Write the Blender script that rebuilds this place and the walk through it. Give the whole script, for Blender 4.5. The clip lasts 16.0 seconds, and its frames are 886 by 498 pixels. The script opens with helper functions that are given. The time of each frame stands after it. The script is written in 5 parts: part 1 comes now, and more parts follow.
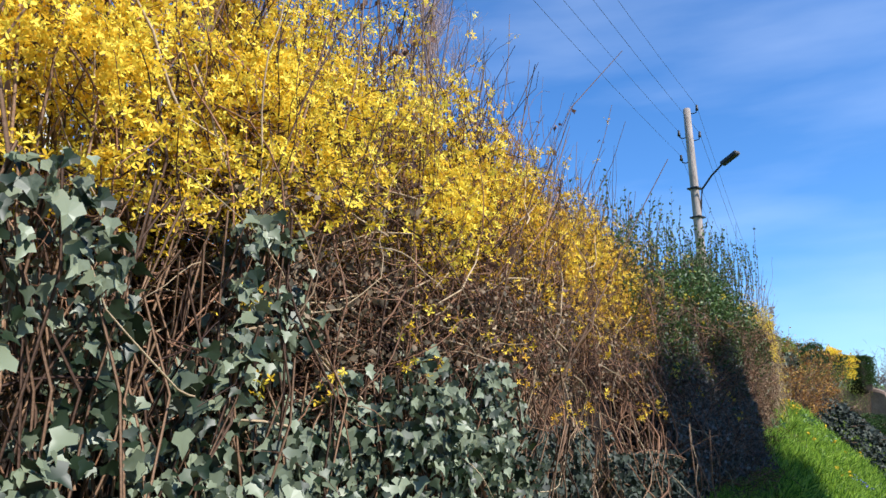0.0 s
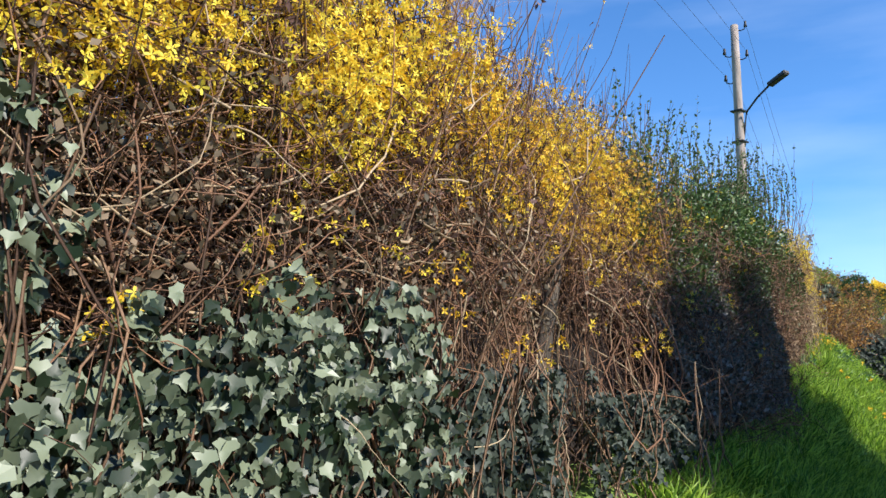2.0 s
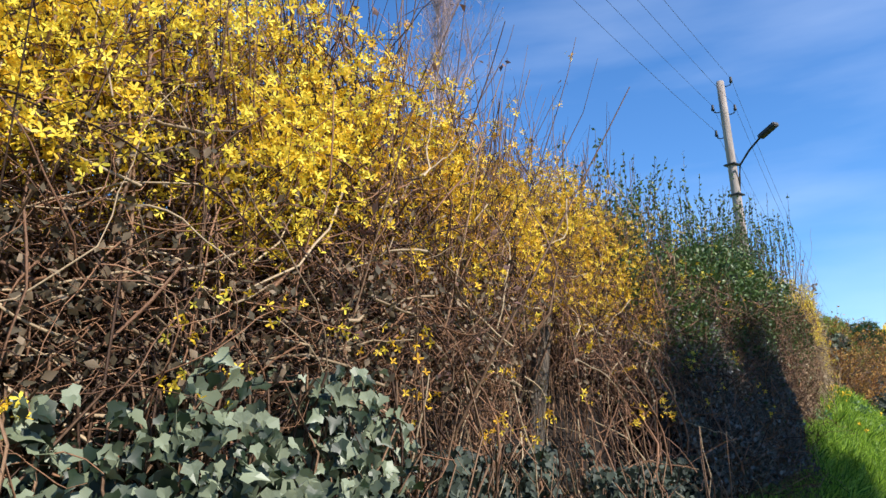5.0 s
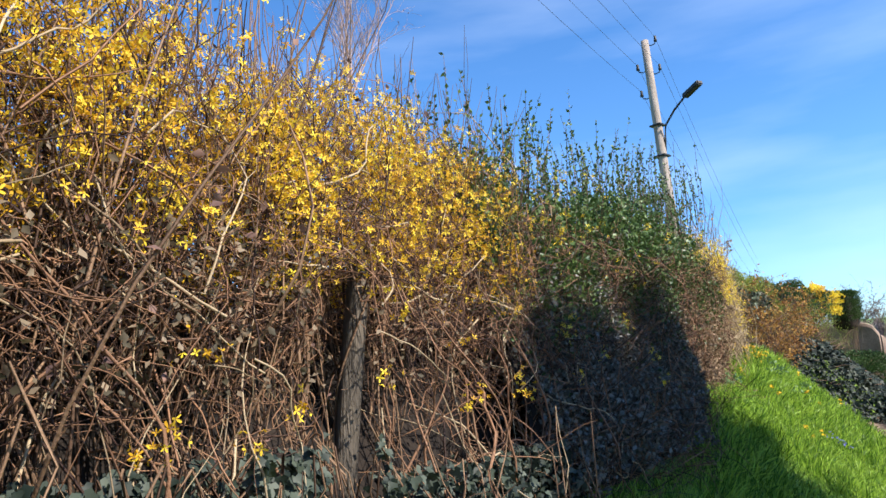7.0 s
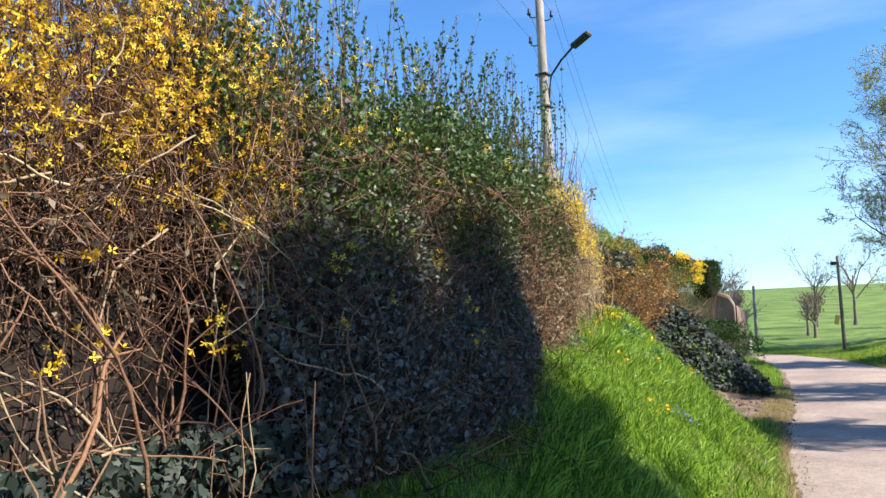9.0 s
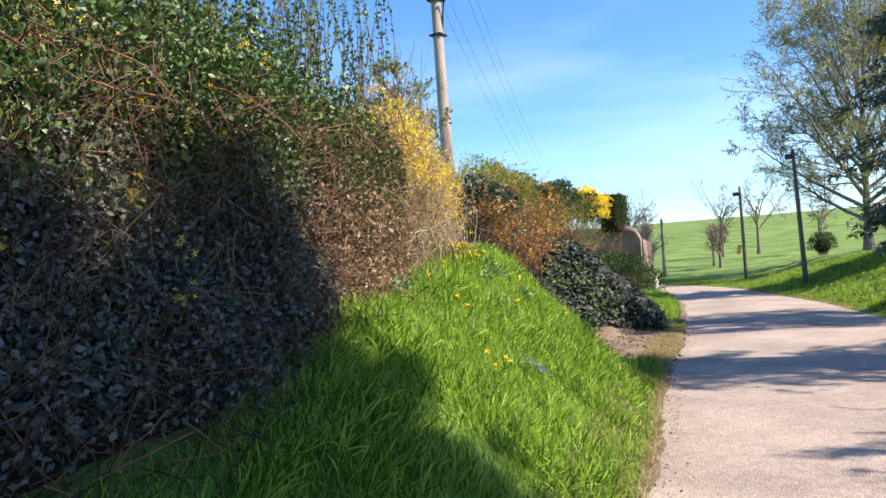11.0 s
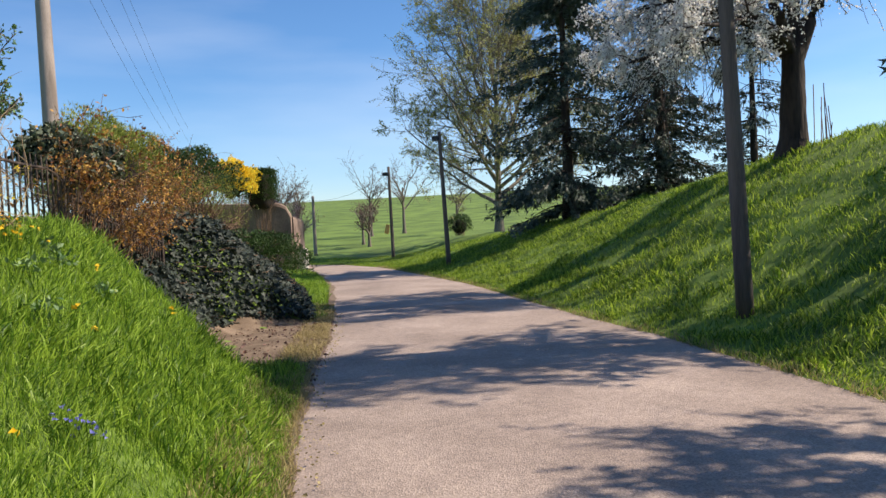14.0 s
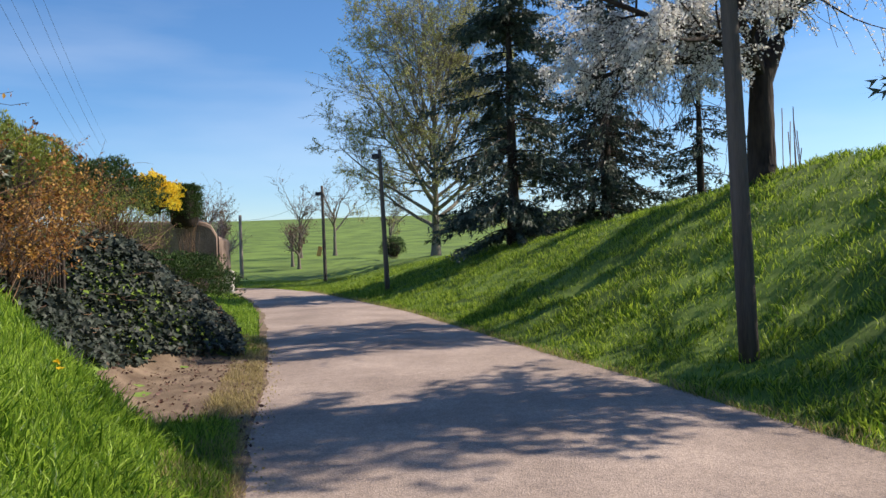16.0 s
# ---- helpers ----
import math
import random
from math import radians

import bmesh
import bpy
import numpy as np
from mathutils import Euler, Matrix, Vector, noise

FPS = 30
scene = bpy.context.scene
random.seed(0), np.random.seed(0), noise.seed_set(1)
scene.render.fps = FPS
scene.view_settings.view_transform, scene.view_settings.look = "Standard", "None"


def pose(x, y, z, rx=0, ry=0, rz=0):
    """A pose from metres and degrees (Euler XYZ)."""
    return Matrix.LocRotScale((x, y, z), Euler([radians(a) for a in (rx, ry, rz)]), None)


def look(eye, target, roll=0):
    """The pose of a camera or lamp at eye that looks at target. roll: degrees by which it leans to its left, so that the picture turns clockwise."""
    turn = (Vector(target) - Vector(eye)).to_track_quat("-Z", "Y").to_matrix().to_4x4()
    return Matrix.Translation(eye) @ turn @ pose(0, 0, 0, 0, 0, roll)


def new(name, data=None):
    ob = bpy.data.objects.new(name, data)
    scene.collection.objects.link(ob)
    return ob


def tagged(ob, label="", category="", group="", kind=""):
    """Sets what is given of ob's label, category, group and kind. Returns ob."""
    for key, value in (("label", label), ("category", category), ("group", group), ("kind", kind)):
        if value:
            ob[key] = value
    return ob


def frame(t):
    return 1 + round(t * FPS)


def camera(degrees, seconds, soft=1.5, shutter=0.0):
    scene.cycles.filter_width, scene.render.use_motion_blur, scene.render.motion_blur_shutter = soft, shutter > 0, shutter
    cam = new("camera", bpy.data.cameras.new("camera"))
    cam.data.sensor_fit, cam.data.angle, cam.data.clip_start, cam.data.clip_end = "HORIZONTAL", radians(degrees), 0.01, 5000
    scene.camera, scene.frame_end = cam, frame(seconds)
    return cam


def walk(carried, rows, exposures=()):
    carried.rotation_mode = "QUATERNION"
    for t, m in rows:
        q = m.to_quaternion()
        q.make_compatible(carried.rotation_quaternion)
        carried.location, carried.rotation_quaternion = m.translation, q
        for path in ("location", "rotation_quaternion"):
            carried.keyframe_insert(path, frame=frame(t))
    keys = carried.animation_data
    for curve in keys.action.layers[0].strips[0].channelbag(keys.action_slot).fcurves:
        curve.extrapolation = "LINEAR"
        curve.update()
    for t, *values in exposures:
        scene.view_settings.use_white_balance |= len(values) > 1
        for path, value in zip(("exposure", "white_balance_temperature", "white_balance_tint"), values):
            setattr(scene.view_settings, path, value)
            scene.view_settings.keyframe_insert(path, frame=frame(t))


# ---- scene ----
cam = camera(59.5, 16.0)
PATH = [
    (0, (2.521, -10.354, 1.477), (1.119, -8.998, 1.919), -0.1),
    (0.5, (2.532, -10.168, 1.498), (1.137, -8.793, 1.906), -0.7),
    (1, (2.46, -9.961, 1.51), (1.034, -8.631, 1.957), 0.9),
    (1.5, (2.376, -9.778, 1.515), (0.996, -8.367, 1.842), 2.4),
    (2, (2.299, -9.566, 1.526), (0.805, -8.262, 1.781), 1.2),
    (2.5, (2.302, -9.482, 1.551), (0.78, -8.21, 1.809), 0.2),
    (3, (2.303, -9.47, 1.57), (0.759, -8.257, 1.952), -3.0),
    (3.5, (2.327, -9.46, 1.578), (0.827, -8.206, 2.0), -3.1),
    (3.7, (2.324, -9.455, 1.579), (0.848, -8.177, 2.013), -2.0),
    (5.8, (2.23, -9.025, 1.552), (0.747, -7.753, 1.979), -2.1),
    (6, (2.224, -8.897, 1.562), (0.697, -7.658, 1.926), -1.2),
    (6.5, (2.116, -8.538, 1.596), (0.612, -7.264, 1.933), -1.3),
    (7, (2.033, -8.216, 1.593), (0.637, -6.83, 1.951), -4.6),
    (7.5, (1.901, -7.858, 1.61), (0.534, -6.448, 1.988), -4.3),
    (8, (1.787, -7.512, 1.607), (0.428, -6.068, 1.871), -1.8),
    (8.5, (1.591, -7.13, 1.621), (0.356, -5.575, 1.858), -1.5),
    (8.7, (1.526, -6.967, 1.593), (0.312, -5.394, 1.827), -1.4),
    (10.8, (1.659, -5.443, 1.564), (0.556, -3.774, 1.582), -2.8),
    (11, (1.606, -5.303, 1.573), (0.56, -3.599, 1.628), -3.4),
    (11.5, (1.482, -4.971, 1.569), (0.702, -3.13, 1.559), -3.0),
    (12, (1.416, -4.527, 1.587), (0.729, -2.649, 1.608), -3.0),
    (12.5, (1.376, -4.194, 1.606), (0.908, -2.251, 1.672), -3.3),
    (13, (1.279, -3.758, 1.593), (0.999, -1.778, 1.595), -3.5),
    (13.5, (1.207, -3.426, 1.608), (0.895, -1.451, 1.623), -1.6),
    (14, (1.075, -3.034, 1.605), (0.849, -1.048, 1.554), -2.7),
    (14.5, (0.918, -2.697, 1.585), (0.674, -0.714, 1.489), -2.0),
    (15, (0.805, -2.316, 1.618), (0.524, -0.339, 1.504), -2.2),
    (15.5, (0.627, -1.92, 1.633), (0.469, 0.072, 1.551), -1.3),
    (16, (0.504, -1.47, 1.669), (0.466, 0.529, 1.669), -1.8),
]
EXPOSURES = [(0, 0.87, 6050, 11), (1.5, 0.92, 6200, 11), (3, 0.98, 6300, 12), (3.5, 0.84, 6150, 11), (6, 0.95, 6400, 11), (7, 1.15, 6400, 10), (8.5, 1.2, 6500, 10), (11, 1.28, 6900, 12),
             (12, 1.1, 7000, 13), (12.5, 1.0, 7100, 14), (13.5, 0.74, 7100, 14), (14.5, 0.56, 7100, 14), (16, 0.54, 7000, 13)]
walk(cam, [(t, look(eye, target, roll)) for t, eye, target, roll in PATH], EXPOSURES)

# ---- world, sun ----
SUN_AZ, SUN_EL = radians(14), radians(41)      # azimuth from +x towards +y
world = bpy.data.worlds.new("world")
scene.world = world
world.use_nodes = True
wn, wl = world.node_tree.nodes, world.node_tree.links
sky = wn.new("ShaderNodeTexSky")
sky.sky_type, sky.sun_disc = "NISHITA", False
sky.sun_elevation, sky.sun_rotation = SUN_EL, math.pi / 2 - SUN_AZ
sky.altitude, sky.air_density, sky.dust_density, sky.ozone_density = 200, 1.0, 0.15, 8.0
wn["Background"].inputs["Strength"].default_value = 0.115
cloud_co = wn.new("ShaderNodeTexCoord")
cloud_map = wn.new("ShaderNodeMapping")
cloud_map.inputs["Scale"].default_value = (1.0, 1.0, 5.0)
cloud = wn.new("ShaderNodeTexNoise")
cloud.inputs["Scale"].default_value, cloud.inputs["Detail"].default_value = 1.6, 7
cloud_ramp = wn.new("ShaderNodeValToRGB")
cloud_ramp.color_ramp.elements[0].position, cloud_ramp.color_ramp.elements[1].position = 0.50, 0.85
cloud_ramp.color_ramp.elements[1].color = (0.22, 0.22, 0.22, 1)
cloud_mix = wn.new("ShaderNodeMix")
cloud_mix.data_type = "RGBA"
cloud_mix.inputs["B"].default_value = (7.0, 7.6, 8.4, 1)
wl.new(cloud_co.outputs["Generated"], cloud_map.inputs["Vector"])
wl.new(cloud_map.outputs[0], cloud.inputs["Vector"])
wl.new(cloud.outputs[0], cloud_ramp.inputs[0])
wl.new(cloud_ramp.outputs[0], cloud_mix.inputs["Factor"])
wl.new(sky.outputs[0], cloud_mix.inputs["A"])
hue = wn.new("ShaderNodeHueSaturation")
hue.inputs["Saturation"].default_value = 1.1
wl.new(cloud_mix.outputs["Result"], hue.inputs["Color"])
wl.new(hue.outputs[0], wn["Background"].inputs["Color"])
sun_data = bpy.data.lights.new("sun", "SUN")
sun_data.energy, sun_data.angle, sun_data.color = 4.6, radians(0.6), (1.0, 0.93, 0.82)
sun = new("sun", sun_data)
sd = Vector((math.cos(SUN_EL) * math.cos(SUN_AZ), math.cos(SUN_EL) * math.sin(SUN_AZ), math.sin(SUN_EL)))
sun.matrix_world = look(sd * 60, (0, 0, 0))

RNG = np.random.default_rng(7)


# ---- materials ----
def material(name, c1, c2, scale=4.0, rough=0.8, bump=0.0, fine=40.0, island=0.0, translucent=0.0, metal=0.0, spec=0.3, c3=None, stretch=(1, 1, 1), obj_random=0.0):
    m = bpy.data.materials.new(name)
    m.use_nodes = True
    n, l = m.node_tree.nodes, m.node_tree.links
    p = n["Principled BSDF"]
    co = n.new("ShaderNodeTexCoord")
    mp = n.new("ShaderNodeMapping")
    mp.inputs["Scale"].default_value = stretch
    l.new(co.outputs["Object"], mp.inputs["Vector"])
    big = n.new("ShaderNodeTexNoise")
    big.inputs["Scale"].default_value, big.inputs["Detail"].default_value = scale, 6
    l.new(mp.outputs[0], big.inputs["Vector"])
    small = n.new("ShaderNodeTexNoise")
    small.inputs["Scale"].default_value, small.inputs["Detail"].default_value = fine, 4
    l.new(mp.outputs[0], small.inputs["Vector"])
    ramp = n.new("ShaderNodeValToRGB")
    ramp.color_ramp.elements[0].color, ramp.color_ramp.elements[0].position = (*c1, 1), 0.34
    ramp.color_ramp.elements[1].color, ramp.color_ramp.elements[1].position = (*c2, 1), 0.66
    if c3:
        e = ramp.color_ramp.elements.new(0.85)
        e.color = (*c3, 1)
    add = n.new("ShaderNodeMath")
    add.operation = "MULTIPLY_ADD"
    l.new(small.outputs[0], add.inputs[0])
    add.inputs[1].default_value = 0.35
    sub = n.new("ShaderNodeMath")
    sub.operation = "MULTIPLY_ADD"
    l.new(big.outputs[0], sub.inputs[0])
    sub.inputs[1].default_value, sub.inputs[2].default_value = 0.8, -0.07
    l.new(sub.outputs[0], add.inputs[2])
    value = add.outputs[0]
    if island or obj_random:
        geo = n.new("ShaderNodeNewGeometry") if island else n.new("ShaderNodeObjectInfo")
        mix = n.new("ShaderNodeMix")
        mix.inputs["Factor"].default_value = island or obj_random
        l.new(value, mix.inputs["A"])
        l.new(geo.outputs["Random Per Island"] if island else geo.outputs["Random"], mix.inputs["B"])
        value = mix.outputs["Result"]
    l.new(value, ramp.inputs[0])
    l.new(ramp.outputs[0], p.inputs["Base Color"])
    p.inputs["Roughness"].default_value, p.inputs["Metallic"].default_value = rough, metal
    p.inputs["Specular IOR Level"].default_value = spec
    if bump:
        b = n.new("ShaderNodeBump")
        b.inputs["Strength"].default_value, b.inputs["Distance"].default_value = bump, 0.02
        l.new(small.outputs[0], b.inputs["Height"])
        l.new(b.outputs[0], p.inputs["Normal"])
    if translucent:
        t = n.new("ShaderNodeBsdfTranslucent")
        l.new(ramp.outputs[0], t.inputs["Color"])
        mx = n.new("ShaderNodeMixShader")
        mx.inputs[0].default_value = translucent
        l.new(p.outputs[0], mx.inputs[1])
        l.new(t.outputs[0], mx.inputs[2])
        l.new(mx.outputs[0], n["Material Output"].inputs["Surface"])
    return m


def asphalt_material():
    """Old pinkish asphalt: pale and dark stones in a grey-brown binder, dusty patches, darker worn strips."""
    m = material("old_asphalt", (0.26, 0.205, 0.175), (0.43, 0.345, 0.295), 0.7, 0.9, 0.5, 120, c3=(0.50, 0.415, 0.355))
    n, l = m.node_tree.nodes, m.node_tree.links
    p = n["Principled BSDF"]
    base = p.inputs["Base Color"].links[0].from_socket
    co = n.new("ShaderNodeTexCoord")
    stone = n.new("ShaderNodeTexVoronoi")
    stone.inputs["Scale"].default_value = 75
    l.new(co.outputs["Object"], stone.inputs["Vector"])
    grey = n.new("ShaderNodeRGBToBW")
    l.new(stone.outputs["Color"], grey.inputs[0])
    ramp = n.new("ShaderNodeValToRGB")
    ramp.color_ramp.elements[0].color, ramp.color_ramp.elements[0].position = (0.45, 0.44, 0.45, 1), 0.2
    ramp.color_ramp.elements[1].color, ramp.color_ramp.elements[1].position = (1.45, 1.42, 1.38, 1), 0.8
    l.new(grey.outputs[0], ramp.inputs[0])
    patch = n.new("ShaderNodeTexNoise")
    patch.inputs["Scale"].default_value, patch.inputs["Detail"].default_value = 9, 8
    l.new(co.outputs["Object"], patch.inputs["Vector"])
    wear = n.new("ShaderNodeValToRGB")
    wear.color_ramp.elements[0].color, wear.color_ramp.elements[0].position = (0.74, 0.73, 0.74, 1), 0.36
    wear.color_ramp.elements[1].color, wear.color_ramp.elements[1].position = (1.12, 1.10, 1.08, 1), 0.62
    l.new(patch.outputs[0], wear.inputs[0])
    out = base
    for tint in (ramp, wear):
        mix = n.new("ShaderNodeMix")
        mix.data_type, mix.blend_type = "RGBA", "MULTIPLY"
        mix.inputs["Factor"].default_value = 0.4
        l.new(out, mix.inputs["A"])
        l.new(tint.outputs[0], mix.inputs["B"])
        out = mix.outputs["Result"]
    l.new(out, p.inputs["Base Color"])
    bump = n.new("ShaderNodeBump")
    bump.inputs["Strength"].default_value, bump.inputs["Distance"].default_value = 0.8, 0.006
    l.new(stone.outputs["Distance"], bump.inputs["Height"])
    l.new(bump.outputs[0], p.inputs["Normal"])
    return m


M = dict(
    turf=material("turf", (0.06, 0.10, 0.018), (0.17, 0.26, 0.045), 0.3, 0.95, 0.6, 6),
    asphalt=asphalt_material(),
    dirt=material("dry_dirt", (0.11, 0.075, 0.05), (0.26, 0.19, 0.13), 2.0, 0.95, 0.7, 60),
    blade=material("grass_blade", (0.06, 0.145, 0.012), (0.36, 0.52, 0.065), 1.2, 0.45, 0, 8, island=0.8, translucent=0.5),
    blade2=material("bank_grass_blade", (0.07, 0.15, 0.012), (0.37, 0.49, 0.06), 0.9, 0.5, 0, 6, island=0.8, translucent=0.5),
    straw=material("dry_grass_blade", (0.30, 0.24, 0.10), (0.45, 0.37, 0.18), 2, 0.8, 0, 8, island=0.5, translucent=0.3),
    petal=material("forsythia_petal", (0.80, 0.52, 0.03), (0.95, 0.80, 0.10), 2.0, 0.6, 0, 20, island=0.5, translucent=0.4),
    petal_gold=material("golden_forsythia_petal", (0.68, 0.37, 0.02), (0.92, 0.68, 0.06), 2.0, 0.6, 0, 20, island=0.5, translucent=0.35),
    twig=material("brown_twig", (0.06, 0.032, 0.019), (0.24, 0.145, 0.085), 3.0, 0.7, 0.3, 90, island=0.6),
    twig_mauve=material("mauve_birch_twig", (0.26, 0.18, 0.18), (0.44, 0.32, 0.32), 3.0, 0.8, 0, 60, island=0.4),
    twig_grey=material("red_brown_twig", (0.03, 0.013, 0.008), (0.24, 0.125, 0.068), 3.0, 0.65, 0.3, 90, island=0.75),
    twig_straw=material("straw_coloured_twig", (0.16, 0.11, 0.065), (0.42, 0.32, 0.20), 3.0, 0.8, 0.3, 90, island=0.6),
    dry_leaf=material("dry_leaf", (0.08, 0.045, 0.04), (0.24, 0.14, 0.11), 3.0, 0.7, 0, 50, island=0.6, translucent=0.2),
    band_leaf=material("grey_brown_dead_leaf", (0.05, 0.04, 0.022), (0.21, 0.155, 0.10), 3.0, 0.65, 0, 50, island=0.7, translucent=0.15),
    ivy=material("ivy_leaf", (0.012, 0.024, 0.010), (0.17, 0.20, 0.125), 5.0, 0.46, 0, 60, island=0.75, translucent=0.10, spec=0.4),
    ivy_single=material("ivy_leaf_near", (0.012, 0.024, 0.010), (0.20, 0.23, 0.15), 5.0, 0.46, 0, 60, obj_random=0.75, translucent=0.10, spec=0.4),
    # the ivy leaf again, its colour darkened to stand for shaded, backlit leaves
    ivy_shaded=material("shaded_ivy_leaf", (0.008, 0.015, 0.010), (0.055, 0.07, 0.05), 5.0, 0.58, 0, 60, island=0.6, translucent=0.08, spec=0.3),
    privet=material("privet_leaf", (0.035, 0.075, 0.02), (0.11, 0.17, 0.04), 3.0, 0.45, 0, 30, island=0.6, translucent=0.2, spec=0.45),
    privet_dark=material("privet_old_leaf", (0.055, 0.06, 0.05), (0.15, 0.14, 0.12), 3.0, 0.5, 0, 30, island=0.6, translucent=0.1, spec=0.4),
    # near-black filler for hedges and shrubs: shade between stems put into colour
    core=material("shrub_shade_filler", (0.008, 0.006, 0.005), (0.022, 0.015, 0.011), 3.0, 0.95, 0.5, 25),
    rose=material("bronze_leaf", (0.24, 0.09, 0.025), (0.56, 0.31, 0.07), 3.0, 0.55, 0, 30, island=0.6, translucent=0.3),
    broom=material("light_green_needle", (0.15, 0.19, 0.03), (0.32, 0.36, 0.075), 3.0, 0.6, 0, 30, island=0.6, translucent=0.3),
    juniper=material("juniper_needle", (0.02, 0.05, 0.012), (0.06, 0.11, 0.025), 3.0, 0.6, 0, 30, island=0.6, translucent=0.15),
    spruce=material("spruce_needle", (0.03, 0.05, 0.037), (0.10, 0.13, 0.09), 1.0, 0.5, 0, 30, island=0.6, translucent=0.1),
    bark=material("grey_bark", (0.11, 0.09, 0.07), (0.25, 0.21, 0.17), 3.0, 0.9, 0.8, 25, stretch=(1, 1, 0.25)),
    bark_mid=material("brown_grey_bark", (0.11, 0.092, 0.074), (0.27, 0.235, 0.19), 3.0, 0.9, 0.8, 25, stretch=(1, 1, 0.25)),
    bark_dark=material("dark_bark", (0.018, 0.013, 0.011), (0.07, 0.05, 0.04), 4.0, 0.9, 1.0, 18, stretch=(1, 1, 0.2)),
    bud=material("young_leaf", (0.30, 0.30, 0.08), (0.56, 0.55, 0.22), 1.0, 0.6, 0, 30, island=0.6, translucent=0.4),
    blossom=material("cherry_blossom", (0.72, 0.69, 0.64), (0.88, 0.86, 0.83), 1.0, 0.6, 0, 30, island=0.5, translucent=0.45),
    pole_wood=material("weathered_pole_wood", (0.19, 0.155, 0.13), (0.38, 0.32, 0.275), 2.0, 0.85, 0.6, 40, stretch=(3, 3, 0.15)),
    pole_dark=material("tarred_pole_wood", (0.07, 0.055, 0.045), (0.18, 0.145, 0.12), 2.0, 0.8, 0.6, 40, stretch=(3, 3, 0.15)),
    iron=material("dark_iron", (0.02, 0.02, 0.022), (0.06, 0.06, 0.06), 8.0, 0.5, 0.1, 60, metal=0.6),
    rust=material("rusty_iron", (0.035, 0.028, 0.024), (0.10, 0.075, 0.06), 8.0, 0.7, 0.3, 60, metal=0.2),
    wire=material("cable_black", (0.03, 0.03, 0.035), (0.05, 0.05, 0.05), 8.0, 0.5),
    plaster=material("stained_plaster", (0.11, 0.075, 0.06), (0.30, 0.215, 0.17), 0.9, 0.95, 0.7, 14, c3=(0.38, 0.28, 0.225)),
    stone=material("pale_stone", (0.40, 0.38, 0.34), (0.60, 0.57, 0.52), 4.0, 0.9, 0.4, 40),
    roof=material("brown_roof", (0.10, 0.06, 0.045), (0.20, 0.12, 0.09), 3.0, 0.85, 0.5, 30),
    yellow_sign=material("yellow_sign", (0.70, 0.36, 0.10), (0.80, 0.48, 0.14), 4.0, 0.5),
    tan_leaf=material("tan_dead_leaf", (0.16, 0.105, 0.06), (0.42, 0.30, 0.19), 3.0, 0.85, 0, 60, island=0.6, translucent=0.25),
    post_wood=material("old_post_wood", (0.03, 0.025, 0.02), (0.17, 0.14, 0.11), 4.0, 0.9, 0.9, 40, stretch=(3, 3, 0.2)),
    daffodil=material("yellow_flower", (0.75, 0.42, 0.02), (0.90, 0.60, 0.03), 4.0, 0.6, 0, 20, translucent=0.3),
    blue=material("blue_flower", (0.12, 0.13, 0.42), (0.25, 0.26, 0.62), 4.0, 0.6, 0, 20, island=0.5, translucent=0.3),
    silver=material("grey_green_leaf", (0.07, 0.15, 0.05), (0.20, 0.30, 0.12), 4.0, 0.6, 0, 20, island=0.5, translucent=0.2),
)


# ---- mesh helpers ----
def build(name, v, f, mat, parent=None, smooth=False, label=""):
    """One mesh object out of arrays: v (n, 3), f (m, k)."""
    v, f = np.asarray(v, np.float32), np.asarray(f, np.int32)
    me = bpy.data.meshes.new(name)
    me.vertices.add(len(v))
    me.vertices.foreach_set("co", v.ravel())
    me.loops.add(f.size)
    me.loops.foreach_set("vertex_index", f.ravel())
    me.polygons.add(len(f))
    me.polygons.foreach_set("loop_start", np.arange(len(f), dtype=np.int32) * f.shape[1])
    if smooth:
        me.polygons.foreach_set("use_smooth", np.ones(len(f), bool))
    me.update(calc_edges=True)
    me.materials.append(mat)
    ob = new(name, me)
    if parent:
        ob.parent = parent
    if label:
        tagged(ob, label)
    return ob


def part(name, bm, mat, parent, label=""):
    """Links a bmesh as one mesh object under a thing or a part."""
    me = bpy.data.meshes.new(name)
    bmesh.ops.recalc_face_normals(bm, faces=bm.faces)
    bm.to_mesh(me)
    bm.free()
    me.materials.append(mat)
    ob = new(name, me)
    if parent:
        ob.parent = parent
    if label:
        tagged(ob, label)
    return ob


def thing(name, label, category, group="", kind="", at=(0, 0, 0)):
    ob = new(name)
    ob.location = at
    return tagged(ob, label, category, group, kind)


def unit(a):
    return a / np.maximum(np.linalg.norm(a, axis=-1, keepdims=True), 1e-9)


def scatter(centres, along, size, tv, tf, spin=None, up=None):
    """Copies of a small template (tv in its own x, y, z; y along the leaf) at the centres, y turned to 'along'."""
    n = len(centres)
    y = unit(along)
    r = RNG.normal(size=(n, 3)) if up is None else up
    x = unit(np.cross(y, r))
    z = np.cross(x, y)
    s = np.broadcast_to(np.asarray(size, float), (n,))[:, None]
    tv = np.asarray(tv, float)
    v = centres[:, None, :] + (x[:, None] * tv[None, :, 0:1] + y[:, None] * tv[None, :, 1:2] + z[:, None] * tv[None, :, 2:3]) * s[:, None]
    f = (np.arange(n) * len(tv))[:, None, None] + np.asarray(tf)[None]
    return v.reshape(-1, 3), f.reshape(-1, np.asarray(tf).shape[1])


